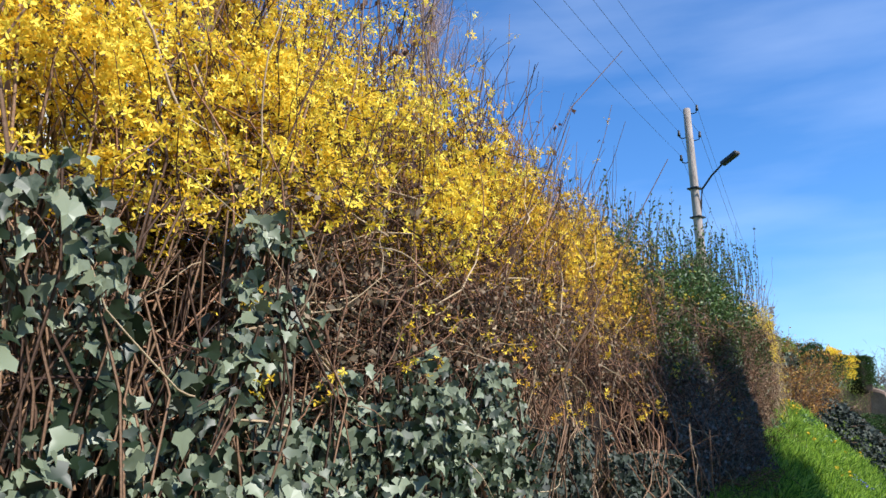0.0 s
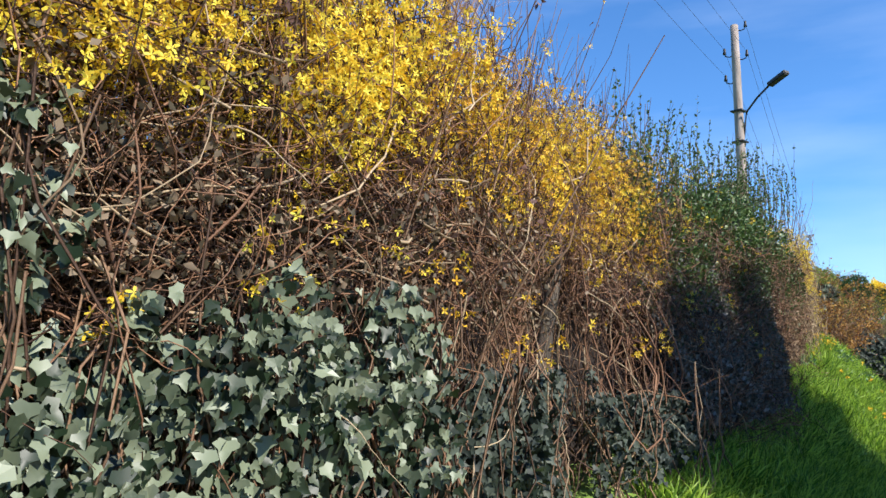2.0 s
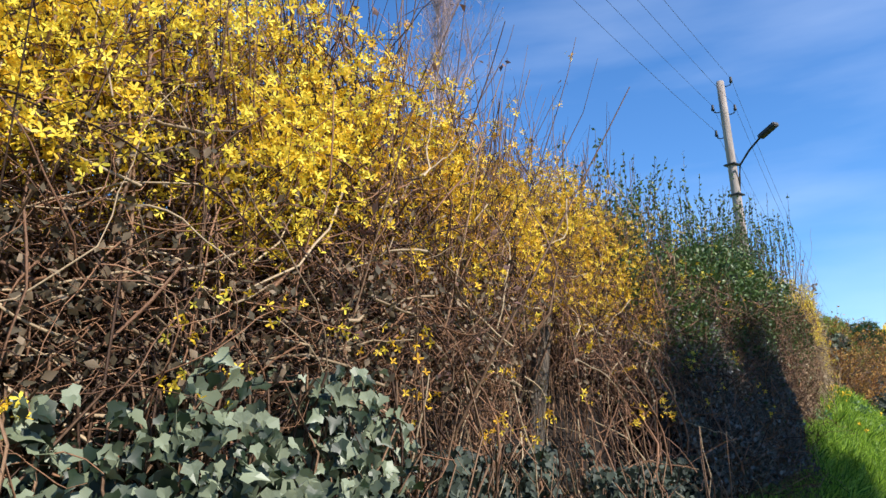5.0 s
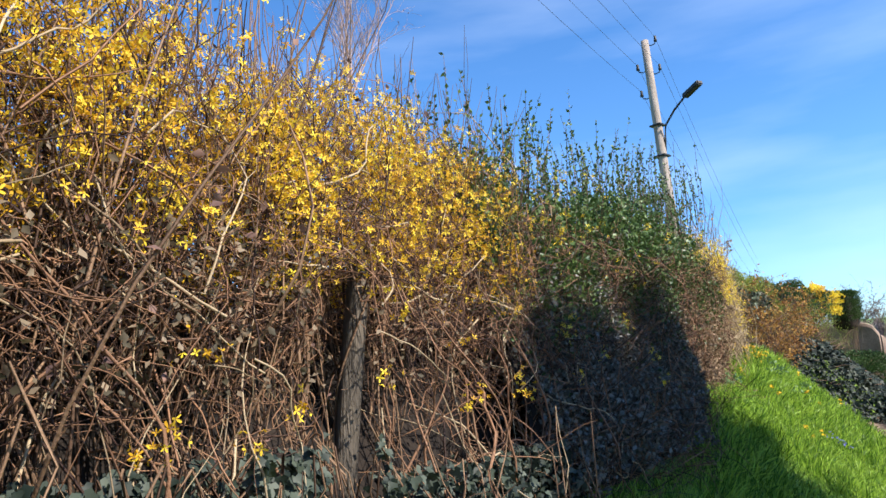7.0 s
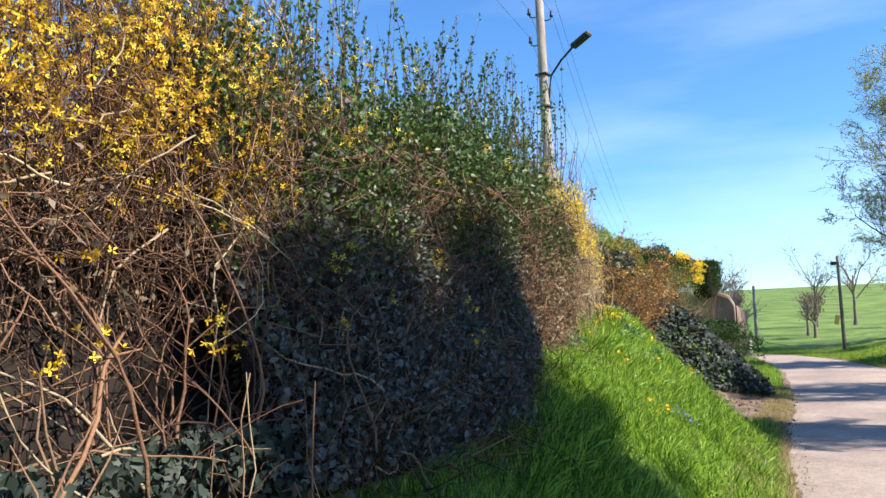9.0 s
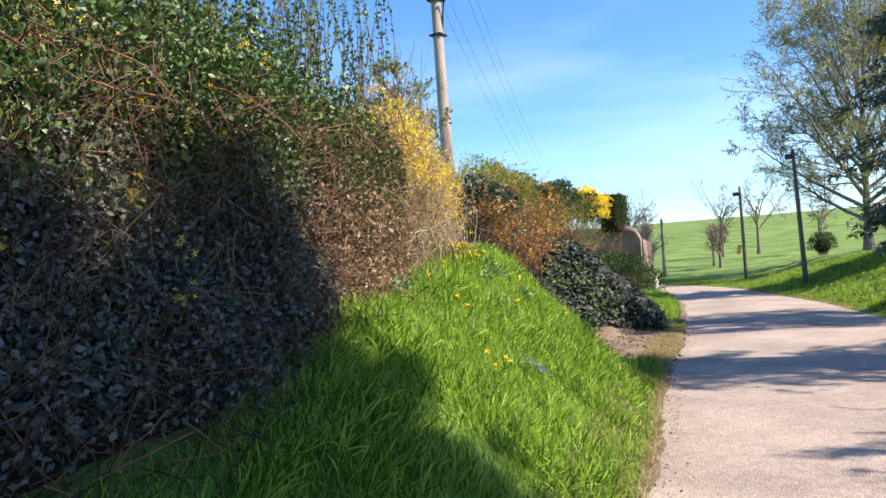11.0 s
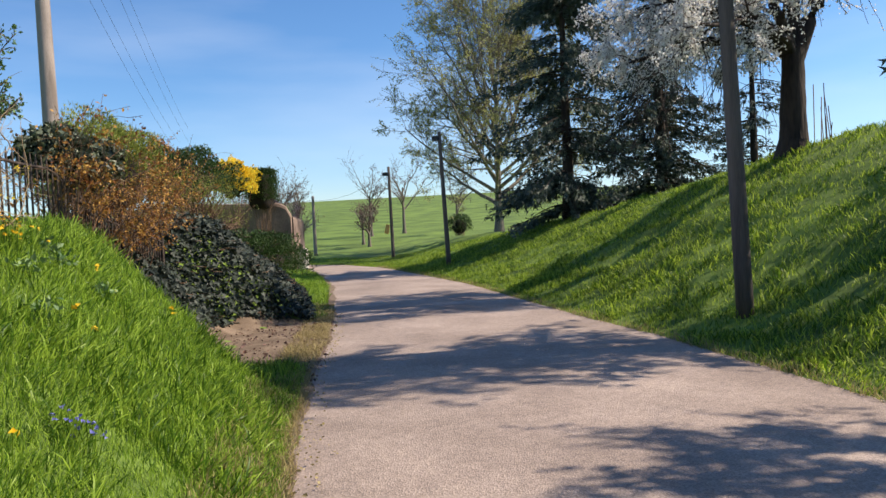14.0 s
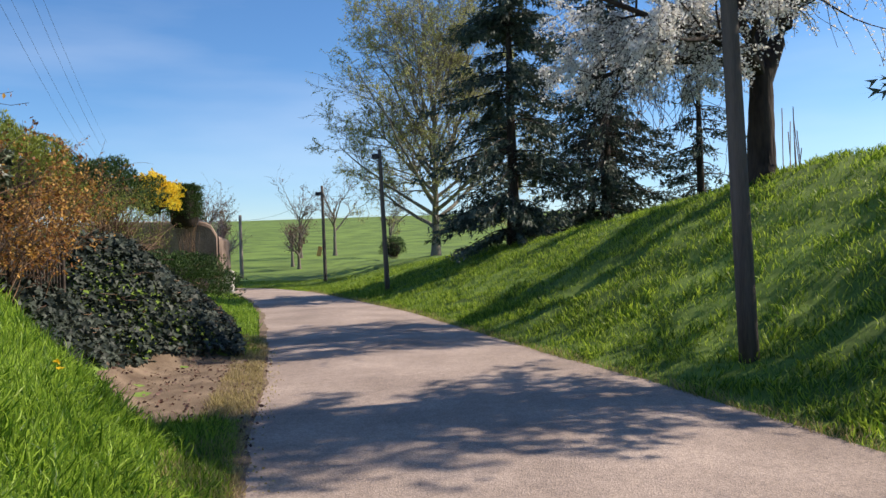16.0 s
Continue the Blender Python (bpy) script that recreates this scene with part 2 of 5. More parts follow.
def tubes(p, r, sides=3):
    """Tubes along paths p (n, m, 3) with radii r (n, m)."""
    n, m, _ = p.shape
    d = unit(np.gradient(p, axis=1))
    ref = np.where(np.abs(d[..., 2:3]) > 0.9, np.array([1.0, 0, 0]), np.array([0, 0, 1.0]))
    a = unit(np.cross(d, ref))
    b = np.cross(d, a)
    ang = np.arange(sides) * 2 * math.pi / sides
    ring = a[:, :, None] * np.cos(ang)[None, None, :, None] + b[:, :, None] * np.sin(ang)[None, None, :, None]
    v = p[:, :, None] + ring * r[:, :, None, None]
    idx = np.arange(n * m * sides).reshape(n, m, sides)
    nxt = np.roll(idx, -1, axis=2)
    f = np.stack([idx[:, :-1], nxt[:, :-1], nxt[:, 1:], idx[:, 1:]], -1).reshape(-1, 4)
    return v.reshape(-1, 3), f


def join(*vf):
    vs, fs, k = [], [], 0
    for v, f in vf:
        vs.append(v)
        fs.append(f + k)
        k += len(v)
    return np.concatenate(vs), np.concatenate(fs)


LEAF = ([(0, 0, 0), (-0.32, 0.45, 0.08), (0, 1, -0.05), (0.32, 0.45, 0.08)], [(0, 1, 2), (0, 2, 3)])
IVY = ([(0, 0, 0), (-0.30, -0.08, 0.03), (-0.52, 0.25, 0.08), (-0.24, 0.45, 0.03), (-0.20, 0.62, 0.05), (0, 1, -0.10), (0.20, 0.62, 0.05), (0.24, 0.45, 0.03),
        (0.52, 0.25, 0.08), (0.30, -0.08, 0.03), (0, 0.42, -0.02)],
       [(10, 0, 1), (10, 1, 2), (10, 2, 3), (10, 3, 4), (10, 4, 5), (10, 5, 6), (10, 6, 7), (10, 7, 8), (10, 8, 9), (10, 9, 0)])
PETALS = ([(0, 0, 0)] + [(c * u - q * w, h, q * u + c * w) for k in range(4) for c, q in [(math.cos(k * math.pi / 2 + 0.3), math.sin(k * math.pi / 2 + 0.3))]
                         for u, w, h in ((0.42, -0.21, 0.26), (0.42, 0.21, 0.26), (0.92, -0.14, 0.42), (0.92, 0.14, 0.42))],
          [t for k in range(4) for t in ((0, 1 + 4 * k, 2 + 4 * k), (1 + 4 * k, 3 + 4 * k, 4 + 4 * k), (1 + 4 * k, 4 + 4 * k, 2 + 4 * k))])
BLADE = ([(-0.02, 0, 0), (0.02, 0, 0), (0.024, 0.4, 0.03), (-0.024, 0.4, 0.03), (0.018, 0.75, 0.18), (-0.018, 0.75, 0.18), (0, 0.92, 0.42)],
         [(0, 1, 2), (0, 2, 3), (3, 2, 4), (3, 4, 5), (5, 4, 6)])
WIDE_BLADE = ([(2.3 * x, y, z) for x, y, z in BLADE[0]], BLADE[1])
NEEDLES = ([(0, 0, 0), (-0.25, 0.6, 0.0), (0, 0.35, 0.05), (0, 1.0, 0.0), (0.25, 0.6, 0.0)], [(0, 2, 1), (0, 3, 2), (0, 4, 2)])

# ---- the lie of the land ----
LEFT_Y = [-40, -14, -10, -7, -0.3, 1.3, 3.9, 5.4, 8.5, 12.8, 20.2, 27, 32.7, 36, 39]
LEFT_X = [10.2, 3.2, 2.15, 1.35, -0.08, -0.48, -1.15, -1.54, -2.14, -3.16, -5.09, -7.3, -9.6, -13, -30]
RIGHT_Y = [-40, -14, -7, 0, 4.6, 5.7, 7.9, 10.1, 12.9, 19.3, 25.5, 31.3, 36, 42]
RIGHT_X = [15.0, 8.6, 6.7, 4.9, 3.7, 3.36, 2.76, 1.96, 1.11, -0.83, -3.26, -5.6, -8.5, -20]


def road_left(y):
    return np.interp(y, LEFT_Y, LEFT_X)


def road_right(y):
    return np.interp(y, RIGHT_Y, RIGHT_X)


def smooth01(t):
    t = np.clip(t, 0, 1)
    return t * t * (3 - 2 * t)


def land(x, y):
    """Height of the ground: road at zero, a grass bank on either side, a field that climbs behind."""
    x, y = np.asarray(x, float), np.asarray(y, float)
    d, e = road_left(y) - x, x - road_right(y)
    top_l = np.interp(y, [-30, -12, -8, -5, -2, 0, 2, 5, 9, 12, 16, 20, 26, 32, 36], [0.5, 0.6, 0.7, 0.95, 1.3, 1.5, 1.7, 1.75, 1.75, 1.8, 1.5, 1.2, 1.0, 0.6, 0.0])
    wide = np.interp(y, [-12, -6, 0, 3, 5.5, 10, 12, 30], [1.0, 1.5, 1.8, 2.1, 2.3, 2.6, 2.4, 4.5])
    start = np.interp(y, [-6, 4.2, 6.2, 9.5, 11, 18, 30], [0.05, 0.05, 1.2, 1.5, 0.3, 0.6, 0.8])
    t = np.clip((d - start) / wide, 0, 1)
    zl = top_l * (0.45 * t + 0.55 * smooth01(t))
    top_r = np.interp(y, [-40, -10, 5, 15, 24, 32, 42, 60], [2.6, 3.2, 3.4, 3.25, 2.2, 1.5, 1.1, 0.0])
    e2 = x - np.where(y > 31.3, -5.6 - (y - 31.3) * 0.25, road_right(y))
    s = np.clip((e2 - 0.1) / 7.5, 0, 1)
    zr = top_r * (0.42 * s + 0.58 * smooth01(s))
    hill = np.interp(y, [36, 50, 80, 150, 260, 400, 2500], [0, 0.45, 2.2, 7.2, 13.5, 14, -10])
    base = np.where(d > 0, zl, np.where(e > 0, zr, 0.0))
    base = base + hill
    bumps = 0.05 * np.sin(x * 4.3 + 2 * np.sin(y * 1.3)) * np.sin(y * 3.7 + 1.5 * np.sin(x * 1.1)) + 0.035 * np.sin(x * 9.1 + y * 2) * np.sin(y * 8.3 - x)
    base = base + np.where(y < 60, smooth01((e2 - 0.4) / 1.5) * (e > 0) * bumps, 0)
    return base + np.where((d > 0.2) | (e > 0.2), 0.03 * np.sin(x * 2.1 + 1) * np.sin(y * 1.7), 0)


def grid(xs, ys, fz):
    X, Y = np.meshgrid(xs, ys)
    v = np.stack([X, Y, fz(X, Y)], -1).reshape(-1, 3)
    i = np.arange(len(xs) * len(ys)).reshape(len(ys), len(xs))
    f = np.stack([i[:-1, :-1], i[:-1, 1:], i[1:, 1:], i[1:, :-1]], -1).reshape(-1, 4)
    return v, f


xs = np.concatenate([-np.geomspace(2500, 16, 26), np.arange(-15, 16, 0.25), np.geomspace(16, 2500, 26)])
ys = np.concatenate([-np.geomspace(2500, 20, 20), np.arange(-19, 45, 0.25), np.geomspace(45.5, 2500, 44)])
v, f = grid(xs, ys, land)
ground = tagged(build("ground", v, f, M["turf"], smooth=True), "grassy ground with two banks and a rising field", "ground", kind="structure")

ys = np.concatenate([np.arange(-40, 38.4, 0.4)])
n = 14
k = np.linspace(0, 1, n)
jag = 0.03 * np.sin(ys * 3.1) + 0.02 * np.sin(ys * 7.7 + 1) - 0.03
X = (road_left(ys) + jag)[:, None] * (1 - k) + (road_right(ys) - jag * 0.7)[:, None] * k
Z = 0.006 + 0.035 * np.sin(k * math.pi)[None] + 0 * X
v = np.stack([X, np.repeat(ys[:, None], n, 1), Z + np.interp(ys, [36, 50], [0, 0.45])[:, None]], -1).reshape(-1, 3)
i = np.arange(len(ys) * n).reshape(len(ys), n)
f = np.stack([i[:-1, :-1], i[:-1, 1:], i[1:, 1:], i[1:, :-1]], -1).reshape(-1, 4)
road = tagged(build("road", v, f, M["asphalt"], smooth=True), "worn pale asphalt village lane", "road", kind="structure")


# ---- shrubs ----
HEDGE_Y = [-20, -12, -9.3, -8, -6.4, -5, -4.4, -2, 0, 1.5, 3]
HEDGE_X = [3.6, 1.45, 0.72, 0.46, -0.32, -0.9, -1.05, -1.45, -1.9, -2.5, -3.0]


def hedge_x(y):
    return np.interp(y, HEDGE_Y, HEDGE_X)


def face_x(y, z):
    """The hedge's front at a height: its skirt spreads towards the lane."""
    skirt = np.interp(y, [-9, -7, -5.5, -4, -3, -2, -1], [0, 0.12, 0.5, 0.65, 0.6, 0.25, 0.05])
    return hedge_x(y) + skirt * np.clip((2.1 - np.asarray(z)) / 1.1, 0, 1)


def before_post(x, y, z):
    """The open space between the lane and the old fence post."""
    dx, dy = x + 0.80, y + 6.08
    return (dx > 0) & (np.abs(dy + 0.72 * dx) < 0.05 + 0.10 * dx) & (z < 2.05)


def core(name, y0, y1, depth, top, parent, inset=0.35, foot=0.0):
    """A dark, uneven mass inside a hedge: its inner shade, painted near-black."""
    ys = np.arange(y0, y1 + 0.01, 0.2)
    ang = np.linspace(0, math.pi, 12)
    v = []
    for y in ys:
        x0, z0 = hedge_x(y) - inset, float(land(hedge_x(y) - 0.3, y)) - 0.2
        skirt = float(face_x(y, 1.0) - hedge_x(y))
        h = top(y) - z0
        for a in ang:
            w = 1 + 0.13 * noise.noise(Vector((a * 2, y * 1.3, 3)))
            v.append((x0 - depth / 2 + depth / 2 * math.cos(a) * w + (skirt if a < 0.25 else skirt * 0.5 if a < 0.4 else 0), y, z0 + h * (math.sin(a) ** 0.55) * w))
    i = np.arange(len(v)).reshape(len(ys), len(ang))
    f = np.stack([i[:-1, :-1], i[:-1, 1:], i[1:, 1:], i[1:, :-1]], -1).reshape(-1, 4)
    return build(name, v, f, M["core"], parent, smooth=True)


def shoots(n, y0, y1, root_in, z0, z1, length, lean, r0, r1, wob=0.1, m=6, out=0.0):
    """Curved stems that start inside the hedge and grow mostly upwards. Returns the paths."""
    y = RNG.uniform(y0, y1, n)
    x = hedge_x(y) - RNG.uniform(*root_in, n)
    z = land(x, y) + RNG.uniform(z0, z1, n)
    p = np.stack([x, y, z], -1)
    d = unit(np.stack([RNG.normal(out, lean, n), RNG.normal(0, lean, n), np.ones(n)], -1))
    L = RNG.uniform(*length, n)
    t = np.linspace(0, 1, m)
    bend = np.clip(RNG.normal(0, wob, (n, 3)), -1.3 * wob, 1.3 * wob)
    bend2 = RNG.normal(0, wob * 0.5, (n, 3))
    path = p[:, None] + d[:, None] * (L[:, None] * t)[..., None] + bend[:, None] * (L[:, None] * t ** 2)[..., None] + bend2[:, None] * (L[:, None] * np.sin(t * 5))[..., None]
    r = np.linspace(1, 0, m)[None] * (r0 - r1) + r1
    return path, np.repeat(r, n, 0) * RNG.uniform(0.6, 1.3, (n, 1))


def tangle(n, y0, y1, inset, z0, z1, length, r, wob=0.25, m=5, flat=1.0, thin=0.6):
    """Crooked twigs in every direction near the hedge's face."""
    y = RNG.uniform(y0, y1, n)
    z = RNG.uniform(z0, z1, n)
    x = face_x(y, z) - RNG.uniform(*inset, n)
    p = np.stack([x, y, z], -1)
    d = unit(RNG.normal(size=(n, 3)) * np.array([0.6, 1.0, flat]))
    L = RNG.uniform(*length, n)
    t = np.linspace(-0.5, 0.5, m)
    b = RNG.normal(0, wob, (n, 3))
    b2 = RNG.normal(0, wob * 0.22, (n, 3))
    clear = (z > 1.75) | (RNG.uniform(0, 1, n) < thin)
    p, d, L, b, b2, n = p[clear], d[clear], L[clear], b[clear], b2[clear], int(clear.sum())
    path = p[:, None] + d[:, None] * (L[:, None] * t)[..., None] + b[:, None] * (L[:, None] * t ** 2)[..., None] + b2[:, None] * (L[:, None] * np.sin(t * 9))[..., None]
    free = ~before_post(path[..., 0], path[..., 1], path[..., 2]).any(1)
    return path[free], (np.repeat(np.linspace(1, 0.45, m)[None] * r, n, 0) * RNG.uniform(0.5, 1.5, (n, 1)))[free]


def wander(n, y0, y1, inset, z0, z1, length, r, turn=0.3, m=9, start=(0.0, 0.0, 0.0), spread=(0.5, 1.0, 0.8), pull=0.0, thin=1.0):
    """Crooked twigs that change their way at every joint. start: the way most of them set out; pull: rise or fall on the way."""
    y = RNG.uniform(y0, y1, n)
    z = RNG.uniform(z0, z1, n)
    x = face_x(y, z) - RNG.uniform(*inset, n)
    d = unit(RNG.normal(size=(n, 3)) * np.array(spread) + np.array(start))
    step = RNG.uniform(*length, n)[:, None] / (m - 1)
    way = [np.stack([x, y, z], -1)]
    for _ in range(m - 1):
        way.append(way[-1] + d * step)
        d = unit(d + RNG.normal(0, turn, (n, 3)) + np.array([0, 0, pull]))
    path = np.stack(way, 1)
    rr = np.linspace(1, 0.4, m)[None] * r * RNG.uniform(0.5, 1.6, (n, 1))
    shut = path[..., 0] > face_x(path[..., 1], path[..., 2]) + 0.16
    sparse = (z < 1.8) & (y > -8.2) & (RNG.uniform(0, 1, n) > thin)
    free = ~(before_post(path[..., 0], path[..., 1], path[..., 2]).any(1) | shut.any(1) | sparse)
    return path[free], rr[free]


def on_paths(paths, n, lo=0.2, hi=1.0):
    """Random points on paths, with the direction there."""
    k, m, _ = paths.shape
    i = RNG.integers(0, k, n)
    t = RNG.uniform(lo, hi, n) * (m - 1)
    a = np.minimum(t.astype(int), m - 2)
    w = (t - a)[:, None]
    p = paths[i, a] * (1 - w) + paths[i, a + 1] * w
    return p, unit(paths[i, a + 1] - paths[i, a])


def forsythia(y0, y1, n_shoot, n_tangle, n_flower, label, top=3.2, flower_z=(1.95, 2.85), tangle_z=(1.4, 2.5), tall=0, size=0.0145, dry=300, thicket="twig_grey", shade_fill=True, dead="dry_leaf",
              bloom="petal", band=0, canes=0, bunch=5, airy=2.5):
    """Upright shoots strung with blossom over a tangle of bare twigs. airy: the height above which blossom thins out."""
    t = thing("forsythia_bush", label, "shrub", "forsythia bushes in the hedge", at=(0, 0, 0))
    if shade_fill:
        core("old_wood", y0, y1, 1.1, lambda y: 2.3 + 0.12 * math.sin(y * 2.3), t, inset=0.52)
    mid = float(land(hedge_x((y0 + y1) / 2) - 0.4, (y0 + y1) / 2))
    p, r = shoots(n_shoot, y0, y1, (0.22, 1.0), 0.0, 0.9, (top - mid - 1.5, top - mid - 0.35), 0.16, 0.0055, 0.0016, 0.13, 8, 0.02)
    if tall:
        p2, r2 = shoots(tall, y0, y1, (0.05, 0.8), 0.9, 1.5, (top - mid - 1.4, top - mid - 0.85), 0.13, 0.005, 0.0018, 0.06, 8, 0.02)
        p, r = np.concatenate([p, p2]), np.concatenate([r, r2])
    free = ~before_post(p[..., 0], p[..., 1], p[..., 2]).any(1)
    p, r = p[free], r[free]
    for k in range(0, len(p), max(1, len(p) // 22)):
        build("stem", *tubes(p[k:k + 1], r[k:k + 1] * 1.35, 5), M["twig"], t)
    stuff(build("stem_thicket", *tubes(p, r, 4), M["twig"], t))
    ends = (y0 - 0.1, y1 + 0.1)
    fine = wander(int(n_tangle * 0.75), *ends, (-0.04, 0.45), *tangle_z, (0.12, 0.5), 0.0021, turn=0.35, m=8, thin=0.16)
    long = wander(n_tangle // 6, *ends, (-0.04, 0.35), *tangle_z, (0.5, 1.2), 0.0034, turn=0.2, m=12, spread=(0.3, 1.0, 0.7), thin=0.22)
    high = wander(n_tangle // 2, *ends, (-0.02, 0.7), flower_z[0] - 0.15, flower_z[1], (0.2, 0.6), 0.0022, turn=0.25, m=7, start=(0, 0, 0.9), spread=(0.5, 0.7, 0.5))
    stuff(build("twig_thicket", *join(tubes(*fine), tubes(*long), tubes(*high)), M[thicket], t))
    pale = wander(max(6, n_tangle // 28), *ends, (-0.07, 0.08), *tangle_z, (0.4, 1.1), 0.0034, turn=0.22, m=12, spread=(0.2, 1.0, 0.6), thin=0.4)
    for k in range(min(24, len(pale[0]))):
        build("twig", *tubes(pale[0][k:k + 1], pale[1][k:k + 1], 5), M["twig_straw"], t)
    stuff(build("pale_twig_thicket", *tubes(pale[0][24:], pale[1][24:], 4) if len(pale[0]) > 24 else tubes(*pale), M["twig_straw"], t))
    if canes:
        up = wander(canes, *ends, (-0.08, 0.3), mid + 0.05, 1.35, (0.5, 1.2), 0.0048, turn=0.16, m=11, start=(-0.05, 0, 1.4), spread=(0.25, 0.7, 0.5), pull=-0.03)
        fork, rf = branch(*up, 3, 0.3, 0.45, 40, 0.2, 0.3, m=6)
        for k in range(min(30, len(up[0]))):
            build("cane", *tubes(up[0][k:k + 1], up[1][k:k + 1], 6), M["twig_straw" if k % 4 == 0 else "twig_grey"], t)
        stuff(build("cane_thicket", *join(tubes(up[0][30:], up[1][30:], 5), tubes(fork, np.maximum(rf, 0.0016), 3)), M["twig_grey"], t))
    if band:
        yb, zb = RNG.uniform(*ends, band), RNG.uniform(1.62, 2.2, band)
        c = np.stack([face_x(yb, zb) + 0.05 - RNG.exponential(0.12, band), yb, zb], -1)
        c = c[(noise_at(c * 3.1) > -0.2) & ~before_post(c[:, 0], c[:, 1], c[:, 2])]
        stuff(build("dead_leafage", *scatter(c, RNG.normal(size=c.shape) + np.array([0.2, 0, -0.2]), RNG.uniform(0.014, 0.036, len(c)), *LEAF), M["band_leaf"], t))
    # blossom: bunches strung along the shoots, a looser cloud in the crown, small bunches low on the face
    q = np.concatenate([p, high[0][:, [0, 1, 1, 2, 3, 4, 5, 6]]])
    knots, way = on_paths(q, n_flower, 0.15, 1.0)
    z = knots[:, 2]
    low = flower_z[0] + 0.16 * noise_at(knots * np.array([0, 2.2, 0]) + 4.0)
    chance = smooth01((z - low + 0.12) / 0.3) * (1 - 0.5 * smooth01((z - airy) / 0.5)) * np.clip(1.0 + 1.1 * noise_at(knots * 2.6), 0.15, 1)
    knots = knots[RNG.uniform(0, 1, len(z)) < chance]
    strung = (knots[:, None] + RNG.normal(0, 0.016, (len(knots), 4, 3))).reshape(-1, 3)
    n = n_flower * 2
    yy, zz = RNG.uniform(y0, y1, n), RNG.uniform(flower_z[0] - 0.1, flower_z[1] + 0.1, n)
    cloud_p = np.stack([hedge_x(yy) + 0.06 - RNG.exponential(0.2, n), yy, zz], -1)
    lump = noise_at(cloud_p * np.array([2.0, 2.6, 3.0])) + 0.6 * noise_at(cloud_p * 6.5)
    edge = flower_z[0] + 0.22 * noise_at(cloud_p * np.array([0, 2.2, 0]) + 4.0)
    ok = (RNG.uniform(0, 1, n) < smooth01((zz - edge) / 0.4) * smooth01((airy + 0.35 - zz) / 0.5)) & (lump > -0.12)
    nb = int(bunch * (y1 - y0))
    yb = RNG.uniform(y0, y1, nb)
    zb = RNG.uniform(1.5, 2.05, nb)
    cb = np.stack([face_x(yb, zb) + 0.05, yb, zb], -1)
    cb = (cb[:, None] + RNG.normal(0, 0.03, (nb, 9, 3)) * np.array([0.6, 1.0, 0.8])).reshape(-1, 3)
    c = np.concatenate([cloud_p[ok][:n_flower], strung, cb])
    c = c[~before_post(c[:, 0], c[:, 1], c[:, 2])]
    stuff(build("blossom", *scatter(c, RNG.normal(size=c.shape) + np.array([0.5, -0.3, -0.2]), RNG.uniform(0.65, 1.35, len(c)) * size, *PETALS), M[bloom], t))
    if dry:
        d, a = on_paths(np.concatenate([p, p]), dry, 0.35, 0.85)
        d = d[(noise_at(d * 1.6) > 0.0)]
        stuff(build("withered_foliage", *scatter(d + RNG.normal(0, 0.02, d.shape), RNG.normal(size=d.shape) + np.array([0, 0, -0.6]), RNG.uniform(0.022, 0.05, len(d)), *LEAF), M[dead], t))
    return t


def stuff(ob):
    return tagged(ob, kind="stuff")


def noise_at(p):
    return np.array([noise.noise(Vector(q)) for q in p])


IVY_MESH = []


def ivy_leaf_mesh():
    if not IVY_MESH:
        me = bpy.data.meshes.new("ivy_leaf")
        me.from_pydata(IVY[0], [], IVY[1])
        me.materials.append(M["ivy_single"])
        IVY_MESH.append(me)
    return IVY_MESH[0]


